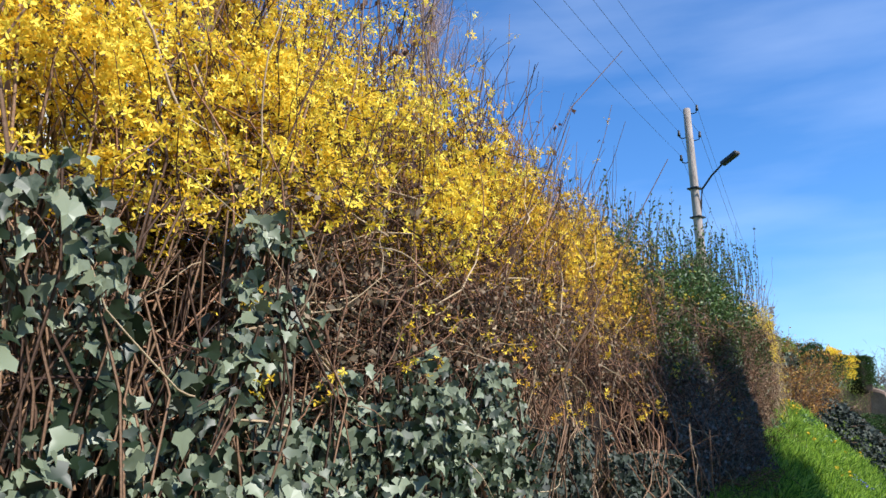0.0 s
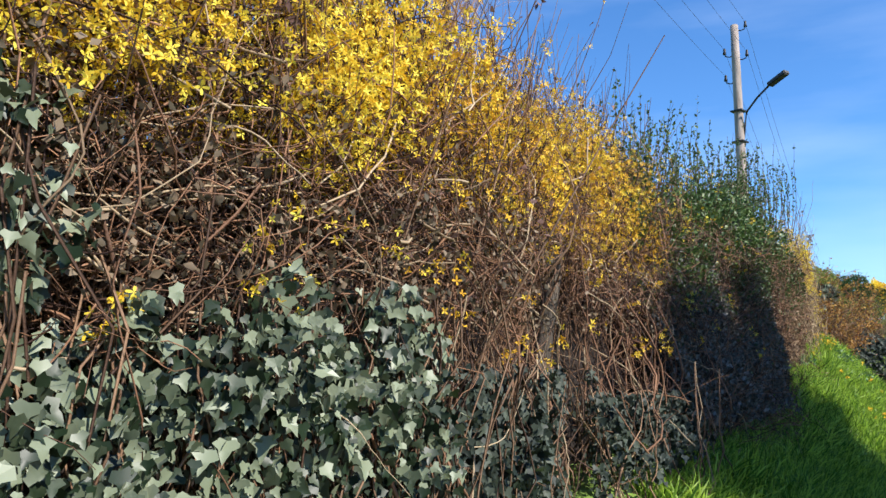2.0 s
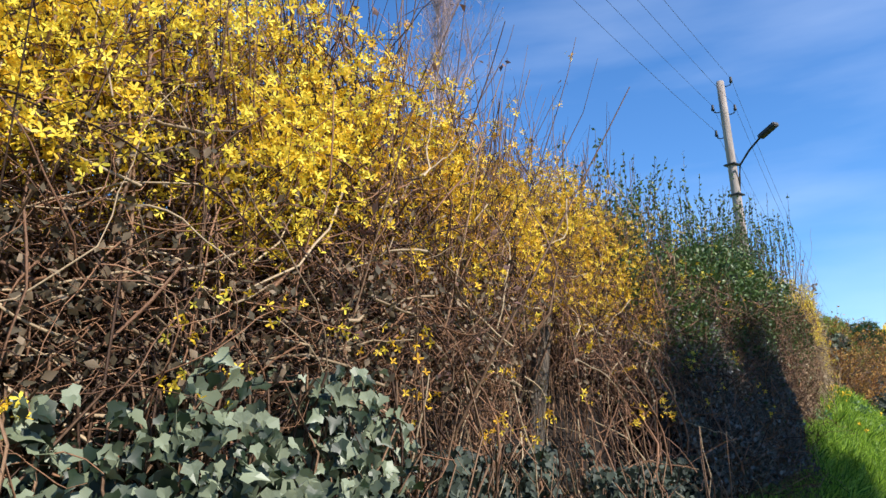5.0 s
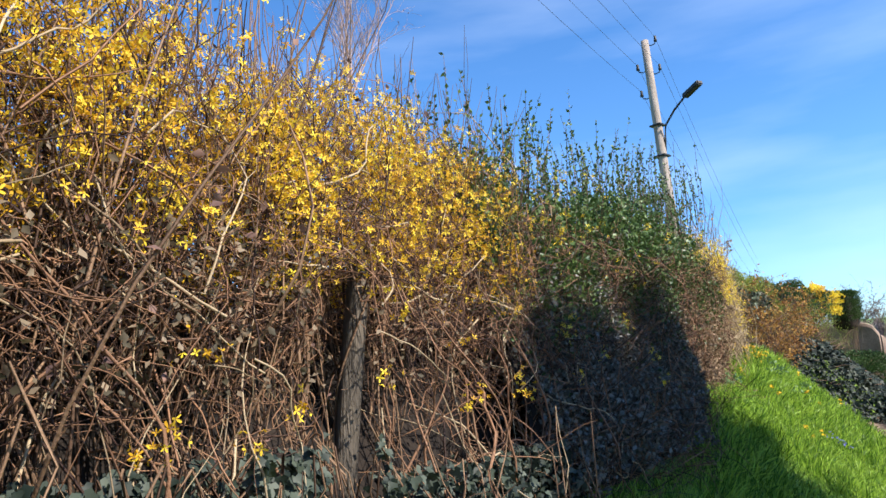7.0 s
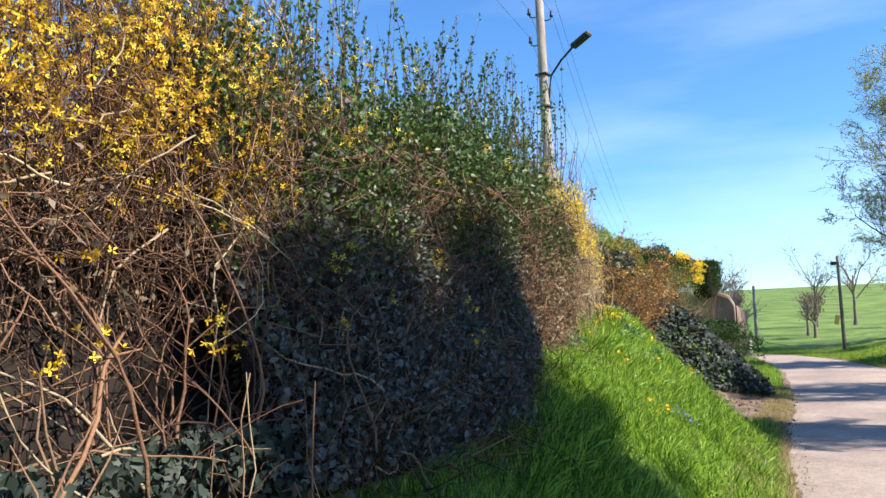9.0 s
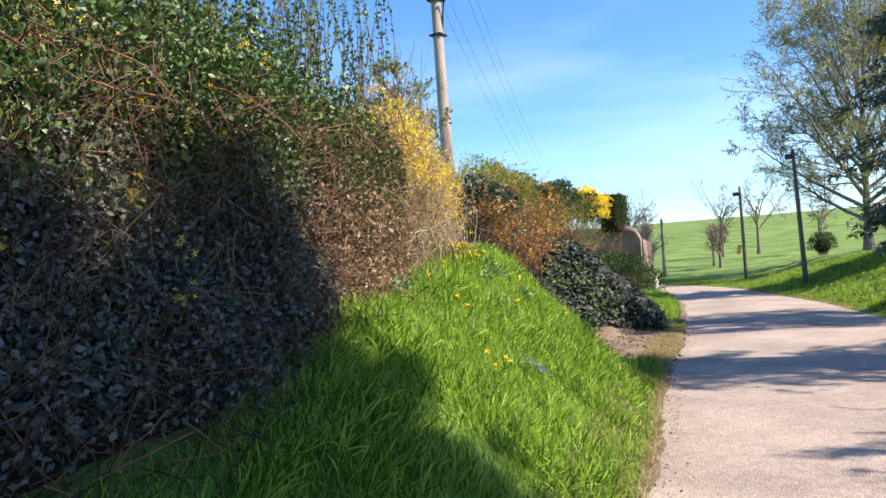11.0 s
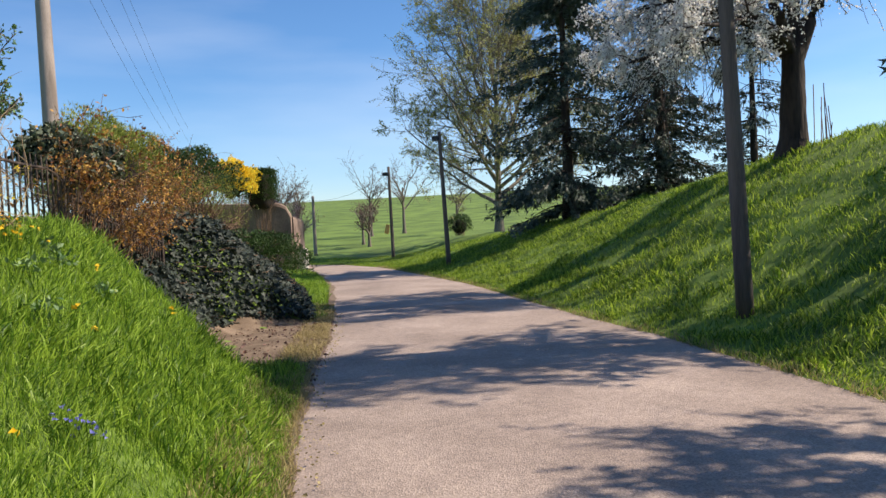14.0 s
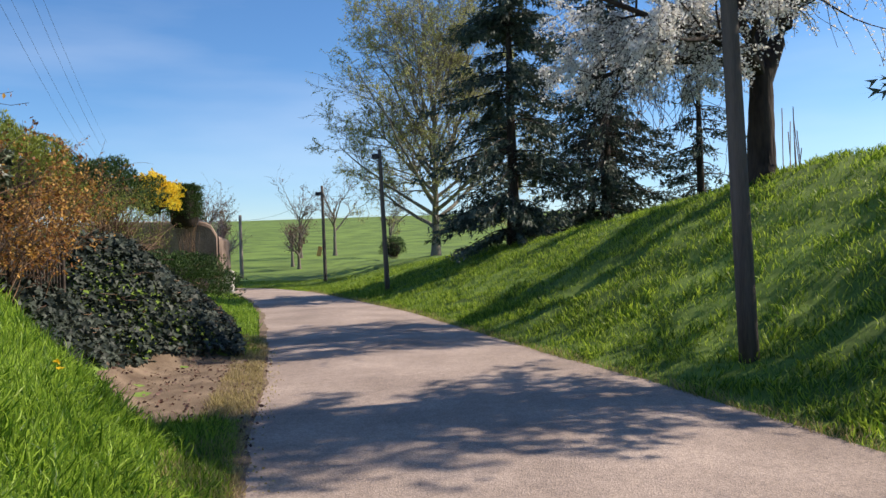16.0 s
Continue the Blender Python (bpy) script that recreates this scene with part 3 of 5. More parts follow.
def ivy_cover(y0, y1, n, label, top, singles=True, size=(0.026, 0.06), mat="ivy", deep=0.0):
    t = thing("ivy", label, "climbing plant", "ivy on the hedge foot")
    y = RNG.uniform(y0, y1, n)
    ztop = np.array([top(v) for v in y])
    g = land(hedge_x(y), y)
    z = g + (ztop - g) * RNG.uniform(0, 1, n) ** 0.8
    x = face_x(y, z) + 0.12 - deep - RNG.exponential(0.11, n)
    bulge = 0.14 * noise_at(np.stack([y * 3.0, z * 3.0, 0 * y], -1))
    gap = noise_at(np.stack([y * 6.0, z * 6.0, 0 * y + 9], -1)) + 0.5 * noise_at(np.stack([y * 13.0, z * 13.0, 0 * y], -1))
    keep = ~before_post(x, y, z) & (gap > -0.30)
    c, n = np.stack([x + bulge, y, z], -1)[keep], int(keep.sum())
    nrm = np.array([0.85, -0.35, 0.55])
    along = RNG.normal(size=(n, 3)) * np.array([0.25, 0.7, 0.35]) + np.array([0.1, 0, -0.8])
    up = nrm + RNG.normal(0, 0.85, (n, 3))
    sz = RNG.uniform(*size, n) * RNG.uniform(0.6, 1.1, n)
    near = np.argsort(-c[:, 0] + face_x(c[:, 1], c[:, 2]))[:280] if singles else np.array([], int)
    rest = np.setdiff1d(np.arange(n), near)
    stuff(build("leafage", *scatter(c[rest], along[rest], sz[rest], *IVY, up=up[rest]), M[mat], t, smooth=True))
    for k in near:
        yv = Vector(along[k]).normalized()
        xv = yv.cross(Vector(up[k])).normalized()
        zv = xv.cross(yv)
        leaf = new("leaf", ivy_leaf_mesh())
        leaf.parent = t
        leaf.matrix_basis = Matrix.Translation(c[k]) @ Matrix((xv, yv, zv)).transposed().to_4x4() @ Matrix.Scale(sz[k], 4)
    m = n // 45
    ys = RNG.uniform(y0, y1, m)
    tt = np.linspace(0, 1, 7)
    zs = np.array([top(v) for v in ys])
    xs_ = hedge_x(ys)
    gs = land(xs_, ys)
    p = np.stack([np.repeat((xs_ + 0.02)[:, None], 7, 1) + RNG.normal(0, 0.03, (m, 7)), ys[:, None] + np.cumsum(RNG.normal(0, 0.06, (m, 7)), 1), gs[:, None] + (zs - gs)[:, None] * tt], -1)
    stuff(build("vine_mat", *tubes(p, np.full((m, 7), 0.004)), M["twig"], t))
    return t


def privet(y0, y1, n, top, label):
    t = thing("privet_hedge", label, "hedge")
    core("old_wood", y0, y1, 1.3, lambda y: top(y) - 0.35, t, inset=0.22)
    y = RNG.uniform(y0, y1, n)
    ztop = np.array([top(v) for v in y])
    g = land(hedge_x(y) + 0.3, y) + 0.02
    z = g + (ztop - g) * RNG.uniform(0, 1, n) ** 0.75
    frac = (z - g) / (ztop - g)
    x = face_x(y, z) + 0.02 + 0.12 * noise_at(np.stack([y * 1.6, z * 1.6, 0 * y], -1)) - RNG.exponential(0.14, n) - 0.75 * smooth01((frac - 0.72) / 0.28) * RNG.uniform(0, 1.6, n)
    c = np.stack([x, y, z], -1)
    along = RNG.normal(size=(n, 3)) + np.array([0.5, -0.1, 0.5])
    green = frac + RNG.normal(0, 0.15, n) + 0.25 * noise_at(c * 1.7) > 0.55
    russet = ~green & (y + RNG.normal(0, 0.35, n) > -1.6)
    sz = RNG.uniform(0.028, 0.05, n)
    stuff(build("green_leafage", *scatter(c[green], along[green], sz[green], *LEAF), M["privet"], t))
    stuff(build("old_leafage", *scatter(c[~green & ~russet], along[~green & ~russet], sz[~green & ~russet] * 0.9, *LEAF), M["privet_dark"], t))
    stuff(build("russet_leafage", *scatter(c[russet], along[russet], sz[russet] * 0.8, *LEAF), M["tan_leaf"], t))
    q, rq = tangle(int(950 * (y1 - y0)), y0, y1, (-0.10, 0.3), 0.9, 2.6, (0.15, 0.6), 0.0026, wob=0.5, m=7, flat=1.3)
    stuff(build("twig_thicket", *tubes(q, rq), M["twig_grey"], t))
    k = int(75 * (y1 - y0))
    p, r = shoots(k, y0 - 0.3, y1 + 0.2, (0.1, 1.0), 1.4, 1.7, (0.5, 1.05), 0.14, 0.004, 0.0015, 0.05, 5, 0.05)
    stuff(build("shoot_thicket", *tubes(p, r), M["twig"], t))
    d, a = on_paths(p, k * 26, 0.25, 1.0)
    stuff(build("shoot_leafage", *scatter(d, a * 0.8 + RNG.normal(size=d.shape) * 0.6, RNG.uniform(0.02, 0.042, len(d)), *LEAF), M["privet"], t))
    return t


def shrub(name, label, category, centre, radii, n, size, mat, template=LEAF, stem_mat="twig", up_bias=0.5, rough=0.35, stems=40, shell=0.35, inner=True, group="", boxy=False):
    """A rounded shrub: a near-black mass painted as its inner shade, stems from its foot, leaves or needles in an
    uneven shell.
    """
    t = thing(name, label, category, group)
    c, rad = np.array(centre, float), np.array(radii, float)
    u = unit(RNG.normal(size=(n, 3)))
    u[:, 2] = np.where(u[:, 2] < -0.35, -u[:, 2], u[:, 2])
    if boxy:
        u = u / np.max(np.abs(u), axis=1, keepdims=True)
    lump = 1 + rough * noise_at(u * 2.1 + c) + rough * 0.5 * noise_at(u * 5 + c)
    k = (1 - shell * RNG.uniform(0, 1, n) ** 1.5) * lump
    p = c + u * rad * k[:, None]
    along = u * 0.8 + RNG.normal(size=(n, 3)) * 0.6 + np.array([0, 0, up_bias])
    stuff(build("foliage", *scatter(p, along, RNG.uniform(0.6, 1.3, n) * size, *template), mat, t))
    foot = np.array([c[0], c[1], float(land(c[0], c[1]))])
    i = RNG.integers(0, n, stems)
    e = p[i]
    tt = np.linspace(0, 1, 6)[None, :, None]
    path = foot + RNG.normal(0, 0.12, (stems, 1, 3)) * rad.mean() * np.array([1, 1, 0.0]) * 1.5
    path = path * (1 - tt) + e[:, None] * tt + RNG.normal(0, 0.03, (stems, 6, 3)) * rad.mean()
    stuff(build("stem_thicket", *tubes(path, np.repeat(np.linspace(0.012, 0.003, 6)[None], stems, 0) * max(0.5, rad.mean()), 4), M[stem_mat], t))
    # closed dark blob that paints the shade behind the leaves
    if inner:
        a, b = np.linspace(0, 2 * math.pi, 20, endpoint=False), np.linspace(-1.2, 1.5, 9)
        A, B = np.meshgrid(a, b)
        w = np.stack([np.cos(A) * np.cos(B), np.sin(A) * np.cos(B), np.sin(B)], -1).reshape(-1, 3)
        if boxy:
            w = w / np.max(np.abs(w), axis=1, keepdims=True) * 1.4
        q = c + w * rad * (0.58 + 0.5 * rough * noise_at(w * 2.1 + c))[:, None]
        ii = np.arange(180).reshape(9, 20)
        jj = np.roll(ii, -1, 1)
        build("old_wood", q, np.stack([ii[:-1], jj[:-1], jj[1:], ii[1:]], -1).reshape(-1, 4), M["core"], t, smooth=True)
    return t


# ---- trees ----
def branch(P, R, k, lo, ratio, angle, up, wob, m=6, r_ratio=0.6, hi=1.0, curl=0.0):
    """k children on each path of P: paths that leave it at an angle and bend up or down."""
    n, mm, _ = P.shape
    i = np.repeat(np.arange(n), k)
    t = RNG.uniform(lo, hi, n * k) * (mm - 1)
    a = np.minimum(t.astype(int), mm - 2)
    w = (t - a)[:, None]
    s = P[i, a] * (1 - w) + P[i, a + 1] * w
    tan = unit(P[i, a + 1] - P[i, a])
    rad = (R[i, a] * (1 - w[:, 0]) + R[i, a + 1] * w[:, 0]) * r_ratio
    side = unit(np.cross(tan, RNG.normal(size=tan.shape)))
    ang = np.radians(RNG.normal(angle, angle * 0.25, n * k))[:, None]
    d = unit(tan * np.cos(ang) + side * np.sin(ang) + np.array([0, 0, up]))
    L = np.linalg.norm(P[i, -1] - P[i, 0], axis=1) * ratio * RNG.uniform(0.6, 1.2, n * k) * (1.25 - 0.6 * t / (mm - 1))
    tt = np.linspace(0, 1, m)
    b = RNG.normal(0, wob, (n * k, 3)) + np.array([0, 0, curl])
    path = s[:, None] + d[:, None] * (L[:, None] * tt)[..., None] + b[:, None] * (L[:, None] * tt ** 2)[..., None] + RNG.normal(0, wob * 0.12, (n * k, m, 3)) * (L[:, None] * tt)[..., None]
    return path, rad[:, None] * np.linspace(1, 0.3, m)[None]


def trunk_path(base, height, r, lean=(0, 0), m=9, flare=1.5, tip=0.35, wob=0.02):
    t = np.linspace(0, 1, m)
    p = np.array(base)[None] + np.stack([lean[0] * height * t, lean[1] * height * t, height * t], -1) + RNG.normal(0, wob * height * 0.3, (m, 3)) * t[:, None]
    p[0, 2] -= 0.15
    rr = r * (1 - (1 - tip) * t) * np.where(t < 0.12, 1 + (flare - 1) * (1 - t / 0.12), 1)
    return p[None], rr[None]


def broadleaf(name, label, base, height, r, levels, bark, leaf=None, n_leaf=0, leaf_size=0.05, template=LEAF, lean=(0, 0), trunk_part=0.55, group="", droop=0.0, tip=0.4, finest=0.006):
    """A branching tree. levels: rows of (children, start, length ratio, angle, upward pull, crookedness)."""
    t = thing(name, label, "tree", group)
    P, R = trunk_path(base, height * trunk_part, r, lean, tip=tip)
    build("trunk", *tubes(P, R, 12), M[bark], t, smooth=True)
    limbs, first = [], None
    for depth, (k, lo, ratio, ang, up, wob) in enumerate(levels):
        P, R = branch(P, R, k, lo, ratio, ang, up, wob, curl=droop if depth else 0.0, r_ratio=0.62 if depth else 0.7)
        R = np.maximum(R, finest)
        first = (P, R) if depth == 0 else first
        limbs.append(tubes(P, R, 6 if depth == 0 else 4 if depth == 1 else 3))
    for p1_, r1_ in zip(first[0], first[1]):
        build("limb", *tubes(p1_[None], r1_[None], 7), M[bark], t, smooth=True)
    stuff(build("branchwork", *join(*limbs[1:]), M[bark], t))
    if leaf:
        c, a = on_paths(P, n_leaf, 0.25, 1.0)
        c = c + RNG.normal(0, leaf_size * 0.6, c.shape)
        stuff(build("crown", *scatter(c, RNG.normal(size=c.shape), RNG.uniform(0.5, 1.4, n_leaf) * leaf_size, *template), M[leaf], t))
    return t


def spruce(name, label, base, height, width, n_branch, per, size, bare=0.1, group="", lean=0.0):
    t = thing(name, label, "tree", group)
    P, R = trunk_path(base, height, 0.02 * height, (0, lean), wob=0.004, tip=0.08, flare=1.3)
    build("trunk", *tubes(P, R, 8), M["bark_dark"], t, smooth=True)
    h = bare + (1 - bare) * RNG.uniform(0, 1, n_branch) ** 1.15
    a = RNG.uniform(0, 2 * math.pi, n_branch)
    L = width * (1 - h) ** 0.7 * RNG.uniform(0.5, 1.2, n_branch) * (1 + 0.3 * np.sin(3 * a + 9 * h)) + 0.3
    m = 7
    tt = np.linspace(0, 1, m)
    out = np.stack([np.cos(a), np.sin(a), 0 * a], -1)
    p = np.array(base)[None, None] + np.array([0, 0, 1.0]) * (h * height)[:, None, None] + out[:, None] * (L[:, None] * tt)[..., None]
    p[..., 2] += L[:, None] * (0.12 * tt - 0.55 * tt ** 2 + 0.22 * tt ** 4)
    p[..., 1] += lean * (p[..., 2] - base[2])
    stuff(build("branchwork", *tubes(p, np.repeat(np.linspace(0.03, 0.006, m)[None], n_branch, 0), 3), M["bark_dark"], t))
    c, d = on_paths(p, n_branch * per, 0.12, 1.0)
    drop = RNG.uniform(0, 1, len(c))
    c = c + RNG.normal(0, 0.10, c.shape) * np.array([1, 1, 0.5]) - np.array([0, 0, 0.22]) * drop[:, None]
    along = d * 0.9 + RNG.normal(size=d.shape) * 0.5 - np.array([0, 0, 0.5])
    stuff(build("needle_mass", *scatter(c, along, RNG.uniform(0.6, 1.3, len(c)) * size, *NEEDLES), M["spruce"], t))
    return t


# ---- grass ----
def grass(name, label, n, region, size, mat, keep=None, template=BLADE, lean=0.35):
    x, y = region(n)
    if keep is not None:
        k = keep(x, y)
        x, y = x[k], y[k]
    c = np.stack([x, y, land(x, y) - 0.01], -1)
    tuft = np.stack([np.sin(x * 5 + y * 3), np.cos(y * 4 - x * 2), np.zeros_like(x)], -1) * 0.25
    along = np.stack([RNG.normal(0, lean, len(x)), RNG.normal(0, lean, len(x)), np.ones(len(x))], -1) + tuft
    s = RNG.uniform(*size, len(x)) * (1 + 0.28 * np.sin(x * 2.3 + 1.3 * np.sin(y * 1.9)) * np.sin(y * 2.9))
    return tagged(build(name, *scatter(c, along, s, *template), mat), label, "grass", kind="stuff")


def left_bank(y0, y1, w0, w1):
    def region(n):
        y = RNG.uniform(y0, y1, n)
        return road_left(y) - RNG.uniform(w0, w1, n), y
    return region


def right_bank(y0, y1, w0, w1):
    def region(n):
        y = RNG.uniform(y0, y1, n)
        return road_right(y) + w0 + (w1 - w0) * RNG.uniform(0, 1, n) ** 1.2, y
    return region


# ---- poles ----
def lathe(path, radii, sides, name, mat, parent, label=""):
    p = np.array(path, float)[None]
    v, f = tubes(p, np.array(radii, float)[None], sides)
    ob = build(name, v, f, mat, parent, smooth=True, label=label)
    bm = bmesh.new()
    bm.from_mesh(ob.data)
    bmesh.ops.holes_fill(bm, edges=[e for e in bm.edges if e.is_boundary])
    bm.to_mesh(ob.data)
    bm.free()
    return ob


def box(name, size, mat, parent, m=Matrix(), bevel=0.01, label=""):
    bm = bmesh.new()
    bmesh.ops.create_cube(bm, size=1)
    bmesh.ops.scale(bm, vec=size, verts=bm.verts)
    if bevel:
        bmesh.ops.bevel(bm, geom=bm.edges[:], offset=bevel, segments=2, affect="EDGES")
    bmesh.ops.transform(bm, matrix=m, verts=bm.verts)
    return part(name, bm, mat, parent, label)


def insulator(top, side, parent):
    """A bent iron hook with a porcelain bell."""
    s = np.array(side, float)
    p = np.array(top, float)
    lathe([p, p + s * 0.2 - [0, 0, 0.06], p + s * 0.33 - [0, 0, 0.02], p + s * 0.36 + [0, 0, 0.1]], [0.02, 0.02, 0.02, 0.02], 5, "hook", M["iron"], parent)
    q = p + s * 0.36
    lathe([q + [0, 0, 0.05], q + [0, 0, 0.1], q + [0, 0, 0.16], q + [0, 0, 0.24], q + [0, 0, 0.27]], [0.055, 0.06, 0.04, 0.045, 0.015], 8, "insulator", M["iron"], parent)
    return q + [0, 0, 0.22]


def pole(label, foot, top, r, mat, hooks=0, group="wooden line poles"):
    t = thing("utility_pole", label, "pole", group)
    a, b = np.array(foot, float), np.array(top, float)
    k = np.linspace(0, 1, 9)[:, None]
    lathe(a - [0, 0, 0.3] + (b - a + [0, 0, 0.3]) * k, r * (1.12 - 0.35 * k[:, 0]), 14, "shaft", M[mat], t)
    return t, a, b

# ---- the hedge along the lane ----
forsythia(-13.0, -10.7, 90, 300, 900, "yellow flowering forsythia above ivy by the lane")
forsythia(-10.7, -9.2, 240, 600, 8800, "dense bright yellow forsythia with bare grey twigs above ivy", flower_z=(1.95, 2.75), tall=120, tangle_z=(1.5, 2.4), dry=200, airy=2.65)
forsythia(-9.3, -8.1, 230, 2300, 6000, "bright yellow forsythia above a band of brown twigs and dead leaves", top=3.08, flower_z=(2.02, 2.68), tall=120, dry=2600, band=2600, tangle_z=(1.45, 2.35), bunch=7, airy=2.45)
forsythia(-8.1, -6.5, 320, 3400, 3700, "golden forsythia with many brown twigs and withered leaves", top=2.98, tall=110, dry=2600, flower_z=(1.98, 2.65), bloom="petal_gold", band=1500, canes=55, tangle_z=(1.0, 2.4), airy=2.5, bunch=8)
forsythia(-6.5, -4.35, 380, 4000, 2900, "golden forsythia above tangled bare stems beside the privet", top=3.15, tall=120, dry=1500, tangle_z=(0.75, 2.5), flower_z=(2.0, 2.85), bloom="petal_gold", band=900, canes=140, airy=2.85, bunch=6)


def ivy_top(y):
    base = float(np.interp(y, [-14, -9.85, -9.65, -9.45, -9.4, -9.16, -9.08, -8.2, -7.2, -6.5], [2.05, 1.98, 1.66, 1.64, 2.02, 2.02, 1.62, 1.70, 1.25, 1.15]))
    return base + 0.07 * noise.noise(Vector((y * 7, 0, 0))) + 0.04 * noise.noise(Vector((y * 23, 3, 0)))


ivy_cover(-13.0, -10.2, 1500, "dark green ivy climbing the foot of the hedge", ivy_top)
ivy_cover(-10.2, -8.6, 6000, "large-leaved grey-green ivy climbing the hedge", ivy_top)
ivy_cover(-8.6, -8.0, 2000, "large-leaved grey-green ivy covering the hedge foot", ivy_top)
# low ivy behind the stems: its shade is in the darker leaf colour
ivy_cover(-8.0, -6.4, 4800, "glossy ivy low among bare hedge stems, darkened for shade", lambda y: 1.45 + 0.08 * noise.noise(Vector((y * 5, 1, 0))), False, size=(0.03, 0.055), mat="ivy_shaded", deep=0.1)
ivy_cover(-6.4, -4.9, 2400, "thin ivy among bare hedge stems, darkened for shade", lambda y: 1.3, False, size=(0.03, 0.055), mat="ivy_shaded", deep=0.1)
privet(-4.9, -0.25, 80000, lambda y: 3.05 + 0.12 * math.sin(y * 2.1), "dark green privet hedge in the shade with bare twigs below")
forsythia(-0.35, 0.9, 130, 2400, 1500, "straw-brown twiggy forsythia with yellow blossom beside the privet", top=3.25, flower_z=(2.25, 2.85), tangle_z=(1.4, 2.75), tall=20, dry=3000, thicket="twig_straw", dead="tan_leaf", bunch=2, airy=2.8)
forsythia(0.9, 2.1, 110, 2200, 1300, "straw-brown twiggy forsythia with yellow blossom by the garden fence", top=2.95, flower_z=(2.05, 2.6), tangle_z=(1.4, 2.5), tall=14, dry=2600, thicket="twig_straw", dead="tan_leaf", bunch=2, airy=2.6)
forsythia(-4.4, -2.6, 70, 150, 520, "forsythia shoots with scattered blossom growing through the privet", top=3.3, flower_z=(2.3, 3.0), tangle_z=(2.2, 2.9), dry=100, shade_fill=False)

# upright dead stems along the hedge foot
st = thing("dead_stems", "upright pale dead stems at the hedge foot", "stems")
k = 70
y = RNG.uniform(-8.3, -4.7, k)
x = face_x(y, 0.9) + RNG.uniform(-0.12, 0.12, k)
g = land(x, y)
h = RNG.uniform(0.3, 0.85, k) * (1 - before_post(x, y, x * 0))
tt = np.linspace(0, 1, 7)
p = np.stack([x[:, None] + RNG.normal(-0.12, 0.08, (k, 1)) * tt + np.cumsum(RNG.normal(0, 0.012, (k, 7)), 1), y[:, None] + RNG.normal(0, 0.2, (k, 1)) * tt + np.cumsum(RNG.normal(0, 0.03, (k, 7)), 1), g[:, None] - 0.03 + h[:, None] * tt], -1)
r = np.repeat(np.linspace(0.0055, 0.0025, 7)[None], k, 0) * RNG.uniform(0.5, 1.3, (k, 1))
for j in range(0, k, 5):
    build("stem", *tubes(p[j:j + 1], r[j:j + 1] * 1.2, 5), M["twig_straw" if j % 2 else "twig"], st)
stuff(build("stem_thicket", *tubes(p, r, 4), M["twig"], st))

# old fence post in the hedge
fp = thing("fence_post", "dark weathered wooden fence post with wire in the hedge", "post")
zg = float(land(-0.8, -6.1))
lathe([(-0.86, -6.17, zg - 0.3), (-0.81, -6.135, 1.11), (-0.745, -6.09, 1.7), (-0.695, -6.045, 2.2), (-0.69, -6.043, 2.21)], [0.06, 0.056, 0.053, 0.05, 0.046], 12, "post", M["post_wood"], fp)
kz = np.linspace(zg, 2.1, 40)
for turn, lag in ((5.5, 0.0), (-5.5, 1.2)):
    a = (kz - zg) * turn + lag
    q = np.stack([np.interp(kz, [1.11, 2.2], [-0.81, -0.695]) + 0.06 * np.cos(a), np.interp(kz, [1.11, 2.2], [-6.135, -6.045]) + 0.06 * np.sin(a), kz], -1)
    build("vine", *tubes(q[None], np.full((1, 40), 0.0055), 5), M["twig"], fp, label="thin bare ivy stem round the post")

# ---- poles and lines ----
lp, a, b = pole("tall weathered wooden pole with a street lamp arm", (-9.5, 13.4, float(land(-9.5, 13.4))), (-10.4, 14.6, 12.75), 0.17, "pole_wood")
ax = (b - a) / np.linalg.norm(b - a)
line_ends = []
for dz, sx in ((0.15, 1), (1.1, -1), (1.25, 1), (2.1, -1)):
    line_ends.append(insulator(b - ax * dz, (0.9 * sx, 0.4 * sx, 0), lp))
arm0 = b - ax * 3.3
lathe([arm0 + [0.16, -0.02, -0.9], arm0 + [0.22, -0.02, -0.4], arm0 + [0.3, -0.05, 0.0], arm0 + [0.75, -0.2, 0.35], arm0 + [1.25, -0.35, 0.62]], [0.035] * 5, 7, "lamp_arm", M["iron"], lp)
box("lamp_head", (0.74, 0.24, 0.15), M["iron"], lp, Matrix.Translation(Vector(arm0 + [1.57, -0.45, 0.72])) @ pose(0, 0, 0, 0, -17, -17), 0.03, "dark lamp head")
for k in (3.2, 4.3):
    box("band", (0.4, 0.4, 0.05), M["iron"], lp, Matrix.Translation(Vector(b - ax * k)), 0.005)


def cable(p, q, sag, r=0.006, label="thin black overhead cable between poles"):
    p, q = np.array(p, float), np.array(q, float)
    t = np.linspace(0, 1, 15)[:, None]
    path = p * (1 - t) + q * t - np.array([0, 0, 1.0]) * sag * 4 * t * (1 - t)
    tagged(build("cable", *tubes(path[None], np.full((1, 15), r), 4), M["wire"]), label, "cable", "overhead cables")


for e in line_ends:
    cable(e, e + np.array([9.0, -33.0, 0.4]), 0.5)
    cable(e, e + np.array([-13.0, 36.0, -3.2]), 0.6)

